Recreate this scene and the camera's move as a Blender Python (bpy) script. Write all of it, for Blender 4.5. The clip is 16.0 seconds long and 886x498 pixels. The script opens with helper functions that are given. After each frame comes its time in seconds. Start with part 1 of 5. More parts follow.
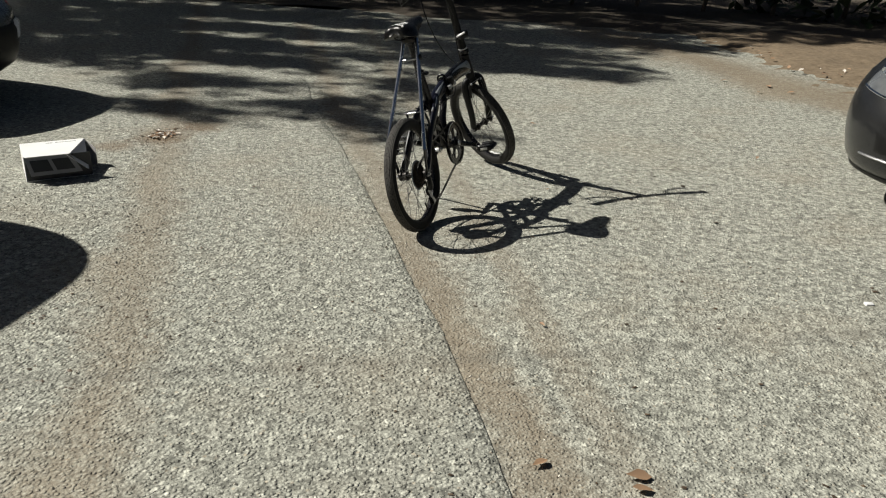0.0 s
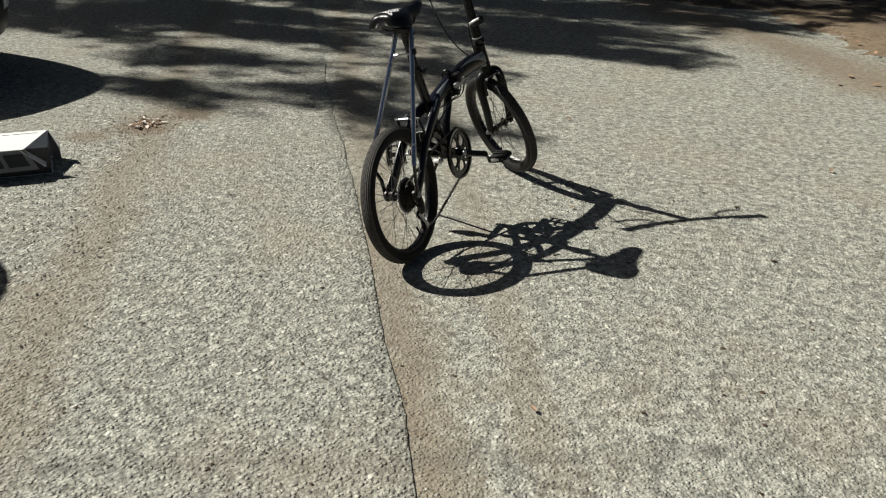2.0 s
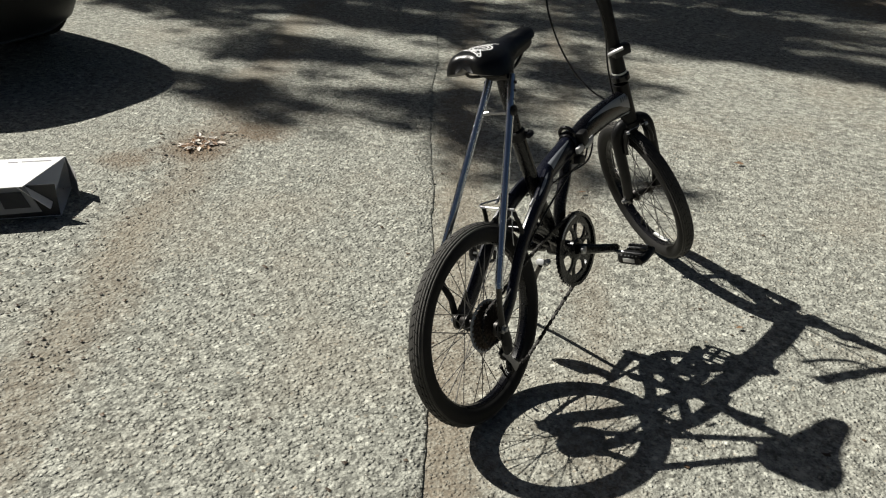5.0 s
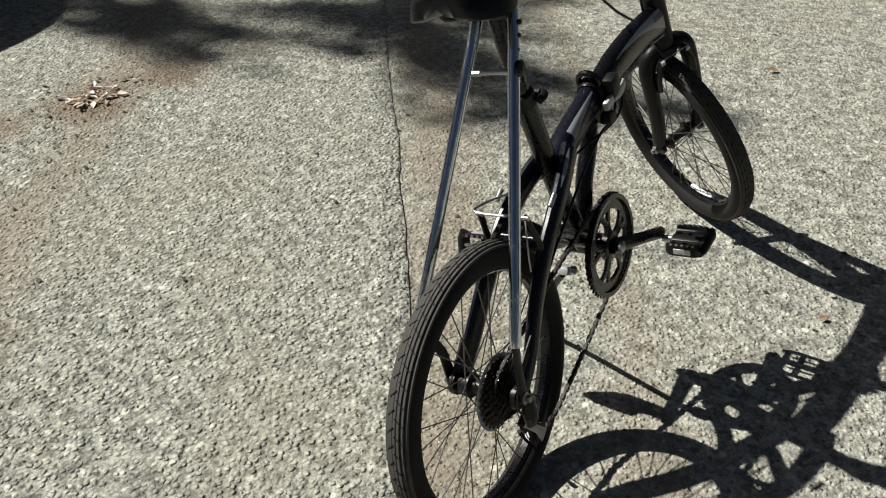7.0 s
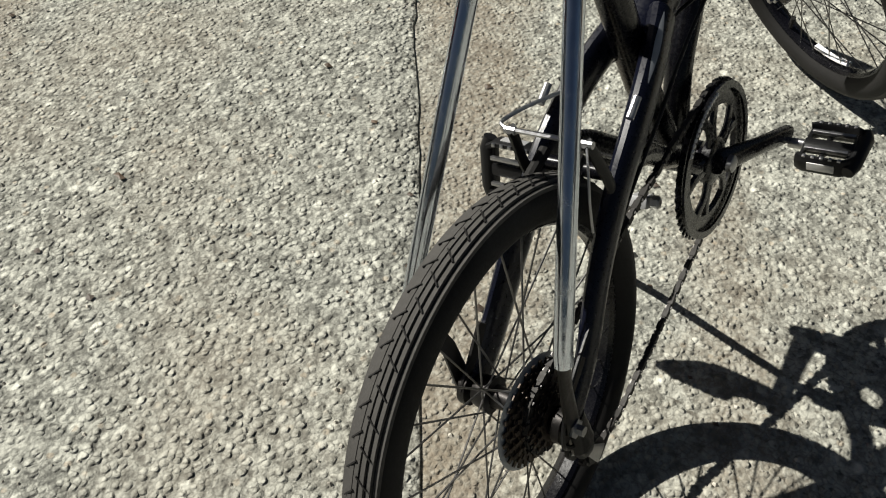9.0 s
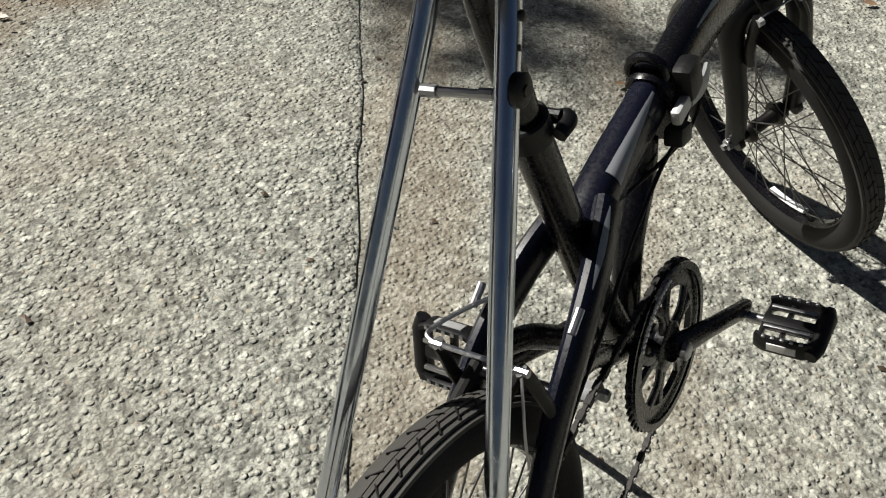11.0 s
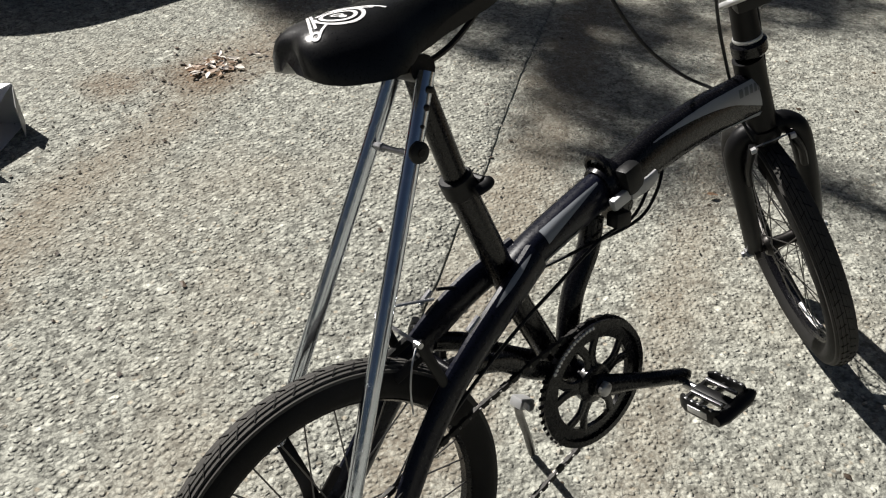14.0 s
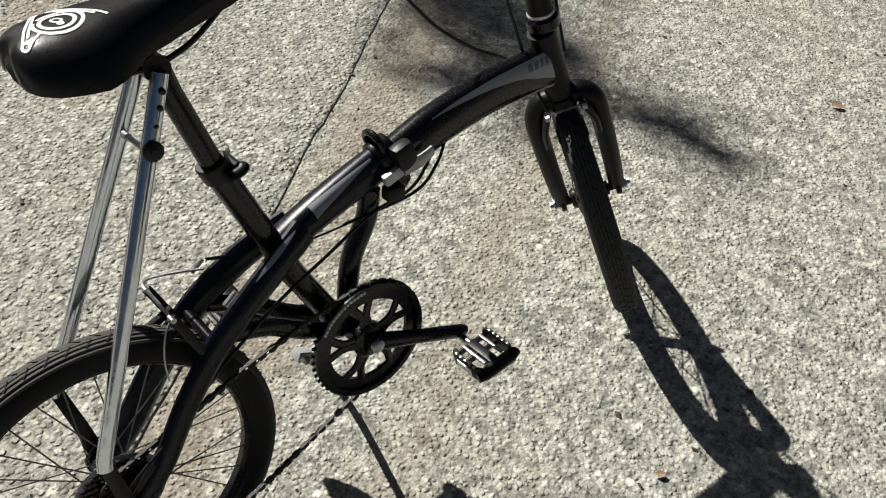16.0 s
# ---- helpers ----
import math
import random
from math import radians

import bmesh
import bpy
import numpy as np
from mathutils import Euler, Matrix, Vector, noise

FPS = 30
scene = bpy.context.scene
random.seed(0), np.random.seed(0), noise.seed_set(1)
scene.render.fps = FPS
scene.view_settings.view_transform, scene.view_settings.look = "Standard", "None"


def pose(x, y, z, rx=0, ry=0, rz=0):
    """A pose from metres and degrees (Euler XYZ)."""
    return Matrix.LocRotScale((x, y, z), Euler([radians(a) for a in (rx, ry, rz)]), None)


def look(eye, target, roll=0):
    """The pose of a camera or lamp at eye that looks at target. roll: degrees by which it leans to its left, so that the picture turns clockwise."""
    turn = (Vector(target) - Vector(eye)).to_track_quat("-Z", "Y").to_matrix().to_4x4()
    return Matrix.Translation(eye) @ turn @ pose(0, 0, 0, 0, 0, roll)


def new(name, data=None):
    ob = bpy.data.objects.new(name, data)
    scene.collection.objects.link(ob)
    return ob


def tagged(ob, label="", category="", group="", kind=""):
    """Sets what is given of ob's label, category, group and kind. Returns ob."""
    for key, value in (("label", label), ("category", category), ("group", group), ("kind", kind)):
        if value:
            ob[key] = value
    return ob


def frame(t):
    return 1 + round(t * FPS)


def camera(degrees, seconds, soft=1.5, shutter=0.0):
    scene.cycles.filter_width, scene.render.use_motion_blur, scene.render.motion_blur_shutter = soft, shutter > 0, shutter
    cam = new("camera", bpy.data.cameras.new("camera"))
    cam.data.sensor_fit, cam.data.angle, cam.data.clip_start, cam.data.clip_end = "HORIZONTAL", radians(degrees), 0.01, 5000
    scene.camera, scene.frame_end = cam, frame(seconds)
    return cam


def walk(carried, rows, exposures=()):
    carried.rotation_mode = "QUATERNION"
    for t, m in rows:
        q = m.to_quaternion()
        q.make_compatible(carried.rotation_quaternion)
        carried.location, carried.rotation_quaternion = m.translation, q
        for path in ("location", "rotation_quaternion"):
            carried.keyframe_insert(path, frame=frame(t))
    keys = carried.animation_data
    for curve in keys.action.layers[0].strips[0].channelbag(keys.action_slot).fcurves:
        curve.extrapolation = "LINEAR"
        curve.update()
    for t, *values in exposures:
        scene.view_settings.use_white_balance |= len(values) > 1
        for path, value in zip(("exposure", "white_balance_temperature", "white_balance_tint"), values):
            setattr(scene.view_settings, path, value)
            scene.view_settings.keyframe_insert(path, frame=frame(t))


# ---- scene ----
cam = camera(56.3, 16.0, 1.12)
PATH = [
    (0, (0.855, 3.92, 1.332), (0.434, 5.713, 0.553), 2.2),
    (0.5, (0.864, 4.059, 1.322), (0.447, 5.823, 0.477), 1.4),
    (1, (0.838, 4.242, 1.331), (0.496, 6.021, 0.485), 0.6),
    (1.5, (0.854, 4.406, 1.334), (0.449, 6.167, 0.477), 1.4),
    (2, (0.924, 4.63, 1.341), (0.376, 6.349, 0.477), 2.5),
    (2.5, (0.874, 4.797, 1.357), (0.24, 6.477, 0.475), 1.6),
    (3, (0.81, 4.974, 1.35), (0.202, 6.672, 0.486), 1.4),
    (3.5, (0.77, 5.163, 1.35), (0.063, 6.814, 0.47), 2.4),
    (4, (0.728, 5.353, 1.354), (-0.046, 6.964, 0.456), 4.0),
    (4.2, (0.707, 5.423, 1.351), (-0.088, 7.016, 0.44), 3.8),
    (6.3, (0.43, 6.141, 1.255), (-0.39, 7.631, 0.203), 1.0),
    (6.5, (0.376, 6.203, 1.244), (-0.41, 7.696, 0.17), 0.2),
    (7, (0.289, 6.311, 1.202), (-0.405, 7.77, 0.024), -0.9),
    (7.5, (0.248, 6.453, 1.133), (-0.448, 7.749, -0.223), -1.7),
    (8, (0.216, 6.596, 1.061), (-0.508, 7.786, -0.374), -4.1),
    (8.2, (0.194, 6.635, 1.034), (-0.538, 7.766, -0.444), -5.0),
    (10.3, (0.062, 6.901, 0.966), (-0.499, 8.157, -0.486), 0.2),
    (10.5, (0.063, 6.911, 0.975), (-0.535, 8.173, -0.457), -0.4),
    (11, (0.073, 6.93, 1.002), (-0.571, 8.24, -0.365), 0.1),
    (11.5, (0.093, 6.929, 1.032), (-0.63, 8.28, -0.254), -1.0),
    (12, (0.126, 6.933, 1.061), (-0.729, 8.271, -0.154), -1.4),
    (12.5, (0.171, 6.934, 1.083), (-0.831, 8.218, -0.077), -0.9),
    (13, (0.235, 6.894, 1.1), (-0.819, 8.158, -0.036), -0.3),
    (13.5, (0.354, 6.834, 1.135), (-0.686, 8.097, -0.016), 0.5),
    (14, (0.468, 6.855, 1.154), (-0.662, 7.978, -0.055), -0.8),
    (14.5, (0.57, 6.898, 1.167), (-0.626, 7.933, -0.057), -1.4),
    (15, (0.627, 6.937, 1.205), (-0.561, 7.883, -0.097), -1.3),
    (15.5, (0.607, 6.992, 1.26), (-0.405, 7.972, -0.16), 2.2),
    (16, (0.598, 7.054, 1.316), (-0.273, 8.118, -0.136), 5.6),
]
walk(cam, [(t, look(eye, target, roll)) for t, eye, target, roll in PATH], [(0.0, 0.27, 6470, 10), (4.0, 0.27, 6410, 11), (6.5, 0.42, 6390, 11), (7.5, 0.36, 6390, 11), (8.0, 0.36, 6390, 11), (11.0, 0.41, 6360, 12), (12.5, 0.39, 6380, 13), (14.0, 0.46, 6300, 14), (15.0, 0.54, 6270, 15), (16.0, 0.52, 6330, 14)])
# ------------------------------------------------------------------ light
SUN_ELEV, SUN_FROM = 42.8, (-1.0, -0.05)      # degrees above the ground; the way to the sun in plan
world = bpy.data.worlds.new("world")
scene.world = world
world.use_nodes = True
wn = world.node_tree
sky = wn.nodes.new("ShaderNodeTexSky")
sky.sky_type = "NISHITA"
sky.sun_disc = False
sky.dust_density = 3.0
sky.sun_elevation = radians(SUN_ELEV)
sky.sun_rotation = math.atan2(SUN_FROM[0], SUN_FROM[1])
wn.nodes["Background"].inputs["Strength"].default_value = 0.0145
wn.links.new(sky.outputs["Color"], wn.nodes["Background"].inputs["Color"])
sun = new("sun", bpy.data.lights.new("sun", "SUN"))
sun.data.energy, sun.data.angle, sun.data.color = 5.0, radians(0.53), (1.0, 0.966, 0.868)
e = radians(SUN_ELEV)
to_sun = Vector((SUN_FROM[0], SUN_FROM[1], 0)).normalized() * math.cos(e) + Vector((0, 0, math.sin(e)))
sun.matrix_world = look(to_sun * 30, (0, 0, 0))


# ------------------------------------------------------------------ materials
def material(name):
    m = bpy.data.materials.new(name)
    m.use_nodes = True
    return m, m.node_tree, m.node_tree.nodes["Principled BSDF"]


def node(nt, kind, **values):
    n = nt.nodes.new(kind)
    for k, v in values.items():
        n.inputs[k.replace("_", " ")].default_value = v
    return n


def place(nt, scale=1.0):
    co = nt.nodes.new("ShaderNodeTexCoord")
    mp = node(nt, "ShaderNodeMapping")
    mp.inputs["Scale"].default_value = (scale, scale, scale)
    nt.links.new(co.outputs["Object"], mp.inputs["Vector"])
    return mp.outputs["Vector"]


def ramp(nt, source, stops):
    r = nt.nodes.new("ShaderNodeValToRGB")
    while len(r.color_ramp.elements) < len(stops):
        r.color_ramp.elements.new(0.5)
    for el, (p, c) in zip(r.color_ramp.elements, stops):
        el.position = p
        el.color = (c, c, c, 1) if isinstance(c, float) else (*c, 1)
    nt.links.new(source, r.inputs["Fac"])
    return r.outputs["Color"]


def mix(nt, fac, a, b, how="MIX"):
    m = nt.nodes.new("ShaderNodeMix")
    m.data_type, m.blend_type = "RGBA", how
    for sock, v in ((m.inputs[0], fac), (m.inputs[6], a), (m.inputs[7], b)):
        if isinstance(v, (int, float)):
            sock.default_value = v
        elif isinstance(v, tuple):
            sock.default_value = (*v, 1)
        else:
            nt.links.new(v, sock)
    return m.outputs[2]


def bump(nt, height, bsdf, strength=0.3, distance=0.01, under=None):
    b = node(nt, "ShaderNodeBump", Strength=strength, Distance=distance)
    nt.links.new(height, b.inputs["Height"])
    if under is not None:
        nt.links.new(under, b.inputs["Normal"])
    nt.links.new(b.outputs["Normal"], bsdf.inputs["Normal"])
    return b.outputs["Normal"]


def paint(name, color, rough=0.4, metal=0.0, coat=0.0, vary=0.25, grain=90.0, relief=0.04, scratch=0.1, spec=0.5):
    """A plain surface with two scales of variation in colour and gloss."""
    m, nt, b = material(name)
    v = place(nt)
    big = node(nt, "ShaderNodeTexNoise", Scale=7.0, Detail=5.0, Roughness=0.6)
    fine = node(nt, "ShaderNodeTexNoise", Scale=grain, Detail=4.0, Roughness=0.65)
    for n in (big, fine):
        nt.links.new(v, n.inputs["Vector"])
    dark = tuple(c * (1 - vary) for c in color)
    light = tuple(min(1, c * (1 + vary)) for c in color)
    c1 = mix(nt, ramp(nt, big.outputs["Fac"], [(0.3, 0.0), (0.7, 1.0)]), dark, light)
    c2 = mix(nt, ramp(nt, fine.outputs["Fac"], [(0.58, 0.0), (0.8, scratch)]), c1, (0.22, 0.2, 0.17))
    nt.links.new(c2, b.inputs["Base Color"])
    r = ramp(nt, fine.outputs["Fac"], [(0.3, max(0.02, rough - 0.08)), (0.75, min(1.0, rough + 0.14))])
    nt.links.new(r, b.inputs["Roughness"])
    b.inputs["Metallic"].default_value = metal
    b.inputs["Specular IOR Level"].default_value = spec
    b.inputs["Coat Weight"].default_value = coat
    b.inputs["Coat Roughness"].default_value = 0.08
    bump(nt, fine.outputs["Fac"], b, relief, 0.002)
    return m


def asphalt(name, grain, stone, tan, gap, relief, bands, stains=()):
    """Worn chippings of many greys and tans. bands: (a, b, offset, half width, strength, colour) of strips along a * x + b * y = offset; stains: (x, y, radius, strength)."""
    m, nt, b = material(name)
    v = place(nt)

    def calc(how, *values):
        n = nt.nodes.new("ShaderNodeMath")
        n.operation = how
        for sock, val in zip(n.inputs, values):
            if isinstance(val, (int, float)):
                sock.default_value = val
            else:
                nt.links.new(val, sock)
        return n.outputs[0]

    def times(c, k):
        return tuple(min(0.85, q * k) for q in c)

    def tex(kind, **values):
        n = node(nt, kind, **values)
        nt.links.new(v, n.inputs["Vector"])
        return n

    def stones(scale, keep, reach):
        """Round single stones: a mask that is 1 within some of the cells."""
        cell = tex("ShaderNodeTexVoronoi", Scale=scale, Randomness=1.0)
        sep = nt.nodes.new("ShaderNodeSeparateColor")
        nt.links.new(cell.outputs["Color"], sep.inputs["Color"])
        near = ramp(nt, cell.outputs["Distance"], [(reach * 0.6, 1.0), (reach, 0.0)])
        return calc("MULTIPLY", near, ramp(nt, sep.outputs[0], [(1 - keep, 0.0), (1 - keep * 0.6, 1.0)])), sep
    broad = tex("ShaderNodeTexNoise", Scale=1.3, Detail=6.0, Roughness=0.62)
    mid = tex("ShaderNodeTexNoise", Scale=11.0, Detail=6.0, Roughness=0.7)
    spots = tex("ShaderNodeTexNoise", Scale=34.0, Detail=5.0, Roughness=0.7)
    grit = tex("ShaderNodeTexNoise", Scale=grain * 1.45, Detail=2.5, Roughness=0.6)
    lumps = tex("ShaderNodeTexNoise", Scale=grain * 1.05, Detail=2.0, Roughness=0.5)
    c = ramp(nt, grit.outputs["Fac"], [(0.30, times(stone, 0.38)), (0.43, times(stone, 0.80)), (0.58, times(stone, 1.15)), (0.70, times(stone, 1.9))])
    warp = tex("ShaderNodeTexNoise", Scale=grain * 0.8, Detail=1.0)
    moved = nt.nodes.new("ShaderNodeMix")
    moved.data_type = "VECTOR"
    moved.inputs[0].default_value = 0.006
    nt.links.new(v, moved.inputs[4])
    nt.links.new(warp.outputs["Color"], moved.inputs[5])
    chip = node(nt, "ShaderNodeTexVoronoi", Scale=grain * 1.12)
    joint = node(nt, "ShaderNodeTexVoronoi", Scale=grain * 1.12)
    joint.feature = "DISTANCE_TO_EDGE"
    for n in (chip, joint):
        nt.links.new(moved.outputs[1], n.inputs["Vector"])
    tone = nt.nodes.new("ShaderNodeSeparateColor")
    nt.links.new(chip.outputs["Color"], tone.inputs["Color"])
    c = mix(nt, 0.62, c, ramp(nt, tone.outputs[0], [(0.0, times(stone, 0.80)), (0.35, times(stone, 1.02)), (0.75, times(stone, 1.18)), (0.92, times(stone, 1.30)), (1.0, times(stone, 1.8))]))
    c = mix(nt, calc("MULTIPLY", ramp(nt, joint.outputs["Distance"], [(0.02, 1.0), (0.13, 0.0)]), 0.42), c, gap)
    pit = ramp(nt, lumps.outputs["Fac"], [(0.29, 0.9), (0.43, 0.0)])
    c = mix(nt, pit, c, gap)
    mask, sep = stones(grain * 0.9, 0.30, 0.42)
    c = mix(nt, calc("MULTIPLY", mask, 0.65), c, ramp(nt, sep.outputs[1], [(0.0, times(stone, 1.8)), (0.55, times(stone, 1.4)), (0.62, times(tan, 1.1)), (1.0, times(tan, 1.5))]))
    dark, _ = stones(grain * 0.8, 0.24, 0.38)
    c = mix(nt, calc("MULTIPLY", dark, 0.6), c, gap)
    light, _ = stones(grain * 0.45, 0.24, 0.34)
    c = mix(nt, calc("MULTIPLY", light, 0.8), c, times(stone, 2.1))
    holes, _ = stones(grain * 0.42, 0.42, 0.36)
    c = mix(nt, calc("MULTIPLY", holes, 0.55), c, times(stone, 0.30))
    clots = tex("ShaderNodeTexNoise", Scale=19.0, Detail=8.0, Roughness=0.78)
    c = mix(nt, ramp(nt, clots.outputs["Fac"], [(0.36, 0.85), (0.48, 0.0)]), c, times(stone, 0.38))
    c = mix(nt, ramp(nt, clots.outputs["Fac"], [(0.53, 0.0), (0.65, 0.6)]), c, times(stone, 1.55))
    c = mix(nt, ramp(nt, mid.outputs["Fac"], [(0.30, 0.4), (0.50, 0.0)]), c, times(stone, 0.58))
    c = mix(nt, ramp(nt, spots.outputs["Fac"], [(0.36, 0.85), (0.48, 0.0)]), c, times(stone, 0.36))
    c = mix(nt, ramp(nt, spots.outputs["Fac"], [(0.53, 0.0), (0.66, 0.65)]), c, times(stone, 1.6))
    co = nt.nodes.new("ShaderNodeSeparateXYZ")
    nt.links.new(v, co.inputs[0])
    wob = calc("MULTIPLY", calc("SUBTRACT", broad.outputs["Fac"], 0.5), 1.0)
    fine = calc("MULTIPLY", calc("SUBTRACT", mid.outputs["Fac"], 0.5), 0.7)
    patchy = ramp(nt, grit.outputs["Fac"], [(0.35, 1.0), (0.65, 0.55)])
    for kx, ky, offset, half, strength, colour in bands:
        d = calc("SUBTRACT", calc("ADD", calc("MULTIPLY", co.outputs[0], kx), calc("MULTIPLY", co.outputs[1], ky)), offset)
        d = calc("ADD", d, calc("MULTIPLY", calc("ADD", wob, fine), min(1.0, half * 2.4)))
        f = ramp(nt, calc("DIVIDE", calc("ABSOLUTE", d), half * 2), [(0.10, strength), (0.5, 0.0)])
        c = mix(nt, calc("MULTIPLY", f, patchy), c, colour)
    for x, y, radius, strength in stains:
        d = calc("SQRT", calc("ADD", calc("POWER", calc("SUBTRACT", co.outputs[0], x), 2.0), calc("POWER", calc("SUBTRACT", co.outputs[1], y), 2.0)))
        d = calc("ADD", d, calc("MULTIPLY", fine, radius * 1.6))
        f = ramp(nt, calc("DIVIDE", d, radius * 2), [(0.15, strength), (0.5, 0.0)])
        c = mix(nt, calc("MULTIPLY", f, patchy), c, (0.17, 0.115, 0.07))
    c = mix(nt, ramp(nt, broad.outputs["Fac"], [(0.50, 0.0), (0.75, 0.45)]), c, times(tan, 0.85))
    nt.links.new(c, b.inputs["Base Color"])
    b.inputs["Roughness"].default_value = 0.9
    b.inputs["Specular IOR Level"].default_value = 0.2
    n1 = bump(nt, lumps.outputs["Fac"], b, relief * 0.8, 0.009)
    dome = ramp(nt, chip.outputs["Distance"], [(0.0, 1.0), (0.25, 0.86), (0.55, 0.0)])
    dome = calc("MULTIPLY", dome, ramp(nt, tone.outputs[1], [(0.0, 0.30), (0.5, 0.60), (1.0, 1.0)]))
    n2 = bump(nt, dome, b, relief, 0.0065, n1)
    bump(nt, grit.outputs["Fac"], b, relief * 0.6, 0.004, n2)
    return m


def earth(name, base, pale, scale=18.0):
    m, nt, b = material(name)
    v = place(nt)
    a = node(nt, "ShaderNodeTexNoise", Scale=scale, Detail=8.0, Roughness=0.7)
    c = node(nt, "ShaderNodeTexVoronoi", Scale=scale * 4)
    for n in (a, c):
        nt.links.new(v, n.inputs["Vector"])
    col = mix(nt, ramp(nt, a.outputs["Fac"], [(0.3, 0.0), (0.7, 1.0)]), base, pale)
    sep = nt.nodes.new("ShaderNodeSeparateColor")
    nt.links.new(c.outputs["Color"], sep.inputs["Color"])
    col = mix(nt, ramp(nt, sep.outputs[0], [(0.75, 0.0), (1.0, 0.5)]), col, tuple(p * 1.1 for p in pale))
    nt.links.new(col, b.inputs["Base Color"])
    b.inputs["Roughness"].default_value = 0.95
    bump(nt, a.outputs["Fac"], b, 0.6, 0.02)
    return m


def foliage(name, color):
    m, nt, b = material(name)
    g = nt.nodes.new("ShaderNodeNewGeometry")
    col = ramp(nt, g.outputs["Random Per Island"], [(0.0, tuple(c * 0.55 for c in color)), (0.6, color), (1.0, tuple(c * 1.7 for c in color))])
    nt.links.new(col, b.inputs["Base Color"])
    b.inputs["Roughness"].default_value = 0.6
    return m


SAND, SOIL, TAR = (0.235, 0.192, 0.14), (0.20, 0.152, 0.10), (0.13, 0.125, 0.11)
ASPHALT = asphalt("old chip seal", 70.0, (0.375, 0.377, 0.329), (0.372, 0.32, 0.243), (0.045, 0.045, 0.04), 0.88, [(1.0, 0.518, 2.40, 0.19, 0.62, SAND), (-0.41, 0.91, 5.44, 0.05, 0.35, TAR)],
                  [(-1.83, 8.06, 0.19, 0.95), (-1.74, 8.37, 0.20, 0.85), (-1.96, 7.82, 0.15, 0.7)])
ASPHALT_FINE = asphalt("fine chip seal", 84.0, (0.382, 0.384, 0.334), (0.375, 0.318, 0.235), (0.06, 0.058, 0.05), 0.68,
                       [(1.0, 0.515, 3.60, 0.17, 0.68, SAND), (1.0, 0.66, 4.53, 0.13, 0.55, SAND), (1.0, 0.44, 3.46, 0.11, 0.45, SAND), (-0.41, 0.91, 5.44, 0.05, 0.4, TAR), (1.0, 0.727, 10.25, 0.75, 0.9, SOIL)])
EARTH = earth("dry earth", (0.10, 0.072, 0.044), (0.25, 0.19, 0.125))
FAR_SHADE = earth("far ground darkened as shade", (0.035, 0.028, 0.02), (0.10, 0.08, 0.058), 22.0)
DUST = earth("sandy dust", (0.29, 0.23, 0.165), (0.42, 0.36, 0.275), 40.0)
BLACK = paint("black gloss paint", (0.0035, 0.0035, 0.005), 0.24, 0.0, 0.12, 0.3, 260.0, 0.02, 0.02, 0.3)
NAVY = paint("navy black paint", (0.0045, 0.0055, 0.013), 0.30, 0.0, 0.1, 0.3, 260.0, 0.02, 0.02, 0.25)
GREY = paint("grey decal", (0.29, 0.31, 0.335), 0.35, 0.0, 0.3, 0.12, 300.0, 0.02, 0.05)
GREY_DARK = paint("dark grey letters", (0.11, 0.12, 0.135), 0.4, 0.0, 0.2, 0.1)
LETTER = paint("faint grey letters", (0.05, 0.052, 0.055), 0.5, 0.0, 0.0, 0.2)
RUBBER = paint("tyre rubber", (0.013, 0.0125, 0.012), 0.72, 0.0, 0.0, 0.3, 400.0, 0.2, 0.06, 0.25)
TREAD = paint("dusty tyre tread", (0.062, 0.059, 0.054), 0.85, 0.0, 0.0, 0.3, 300.0, 0.3, 0.25)
PLASTIC = paint("black plastic", (0.006, 0.006, 0.0065), 0.42, 0.0, 0.0, 0.3, 350.0, 0.1, 0.03, 0.3)
VINYL = paint("black saddle vinyl", (0.003, 0.003, 0.0035), 0.31, 0.0, 0.0, 0.2, 700.0, 0.08, 0.02, 0.38)
CHROME = paint("chromed steel", (0.62, 0.66, 0.72), 0.14, 1.0, 0.0, 0.12, 60.0, 0.06, 0.12)
STEEL = paint("grey steel", (0.42, 0.42, 0.43), 0.34, 1.0, 0.0, 0.2, 150.0, 0.05, 0.2)
SATIN = paint("satin black paint", (0.004, 0.004, 0.0048), 0.42, 0.0, 0.0, 0.3, 260.0, 0.03, 0.03, 0.22)
SPOKE = paint("dull spoke steel", (0.16, 0.155, 0.15), 0.4, 0.9, 0.0, 0.2)
ALLOY = paint("pale alloy", (0.62, 0.62, 0.62), 0.38, 0.55, 0.0, 0.15, 150.0, 0.04, 0.15)
ALLOY_DULL = paint("dull alloy", (0.50, 0.505, 0.51), 0.48, 0.5, 0.0, 0.25, 150.0, 0.06, 0.2)
DARKSTEEL = paint("oily dark steel", (0.028, 0.026, 0.025), 0.38, 0.8, 0.0, 0.3, 200.0, 0.08, 0.2)
SPROCKET = paint("rusty sprocket steel", (0.075, 0.058, 0.044), 0.45, 0.6, 0.0, 0.35, 200.0, 0.08, 0.2)
CHAIN = paint("dull chain steel", (0.03, 0.028, 0.026), 0.6, 0.5, 0.0, 0.3, 200.0, 0.08, 0.3)
WHITE = paint("white print", (0.85, 0.85, 0.85), 0.45, 0.0, 0.0, 0.04, 200.0, 0.01, 0.03)
CARD = paint("white card", (0.82, 0.82, 0.82), 0.6, 0.0, 0.0, 0.05, 60.0, 0.03, 0.06)
CARD_INSIDE = paint("grey card", (0.45, 0.44, 0.43), 0.8, 0.0, 0.0, 0.1)
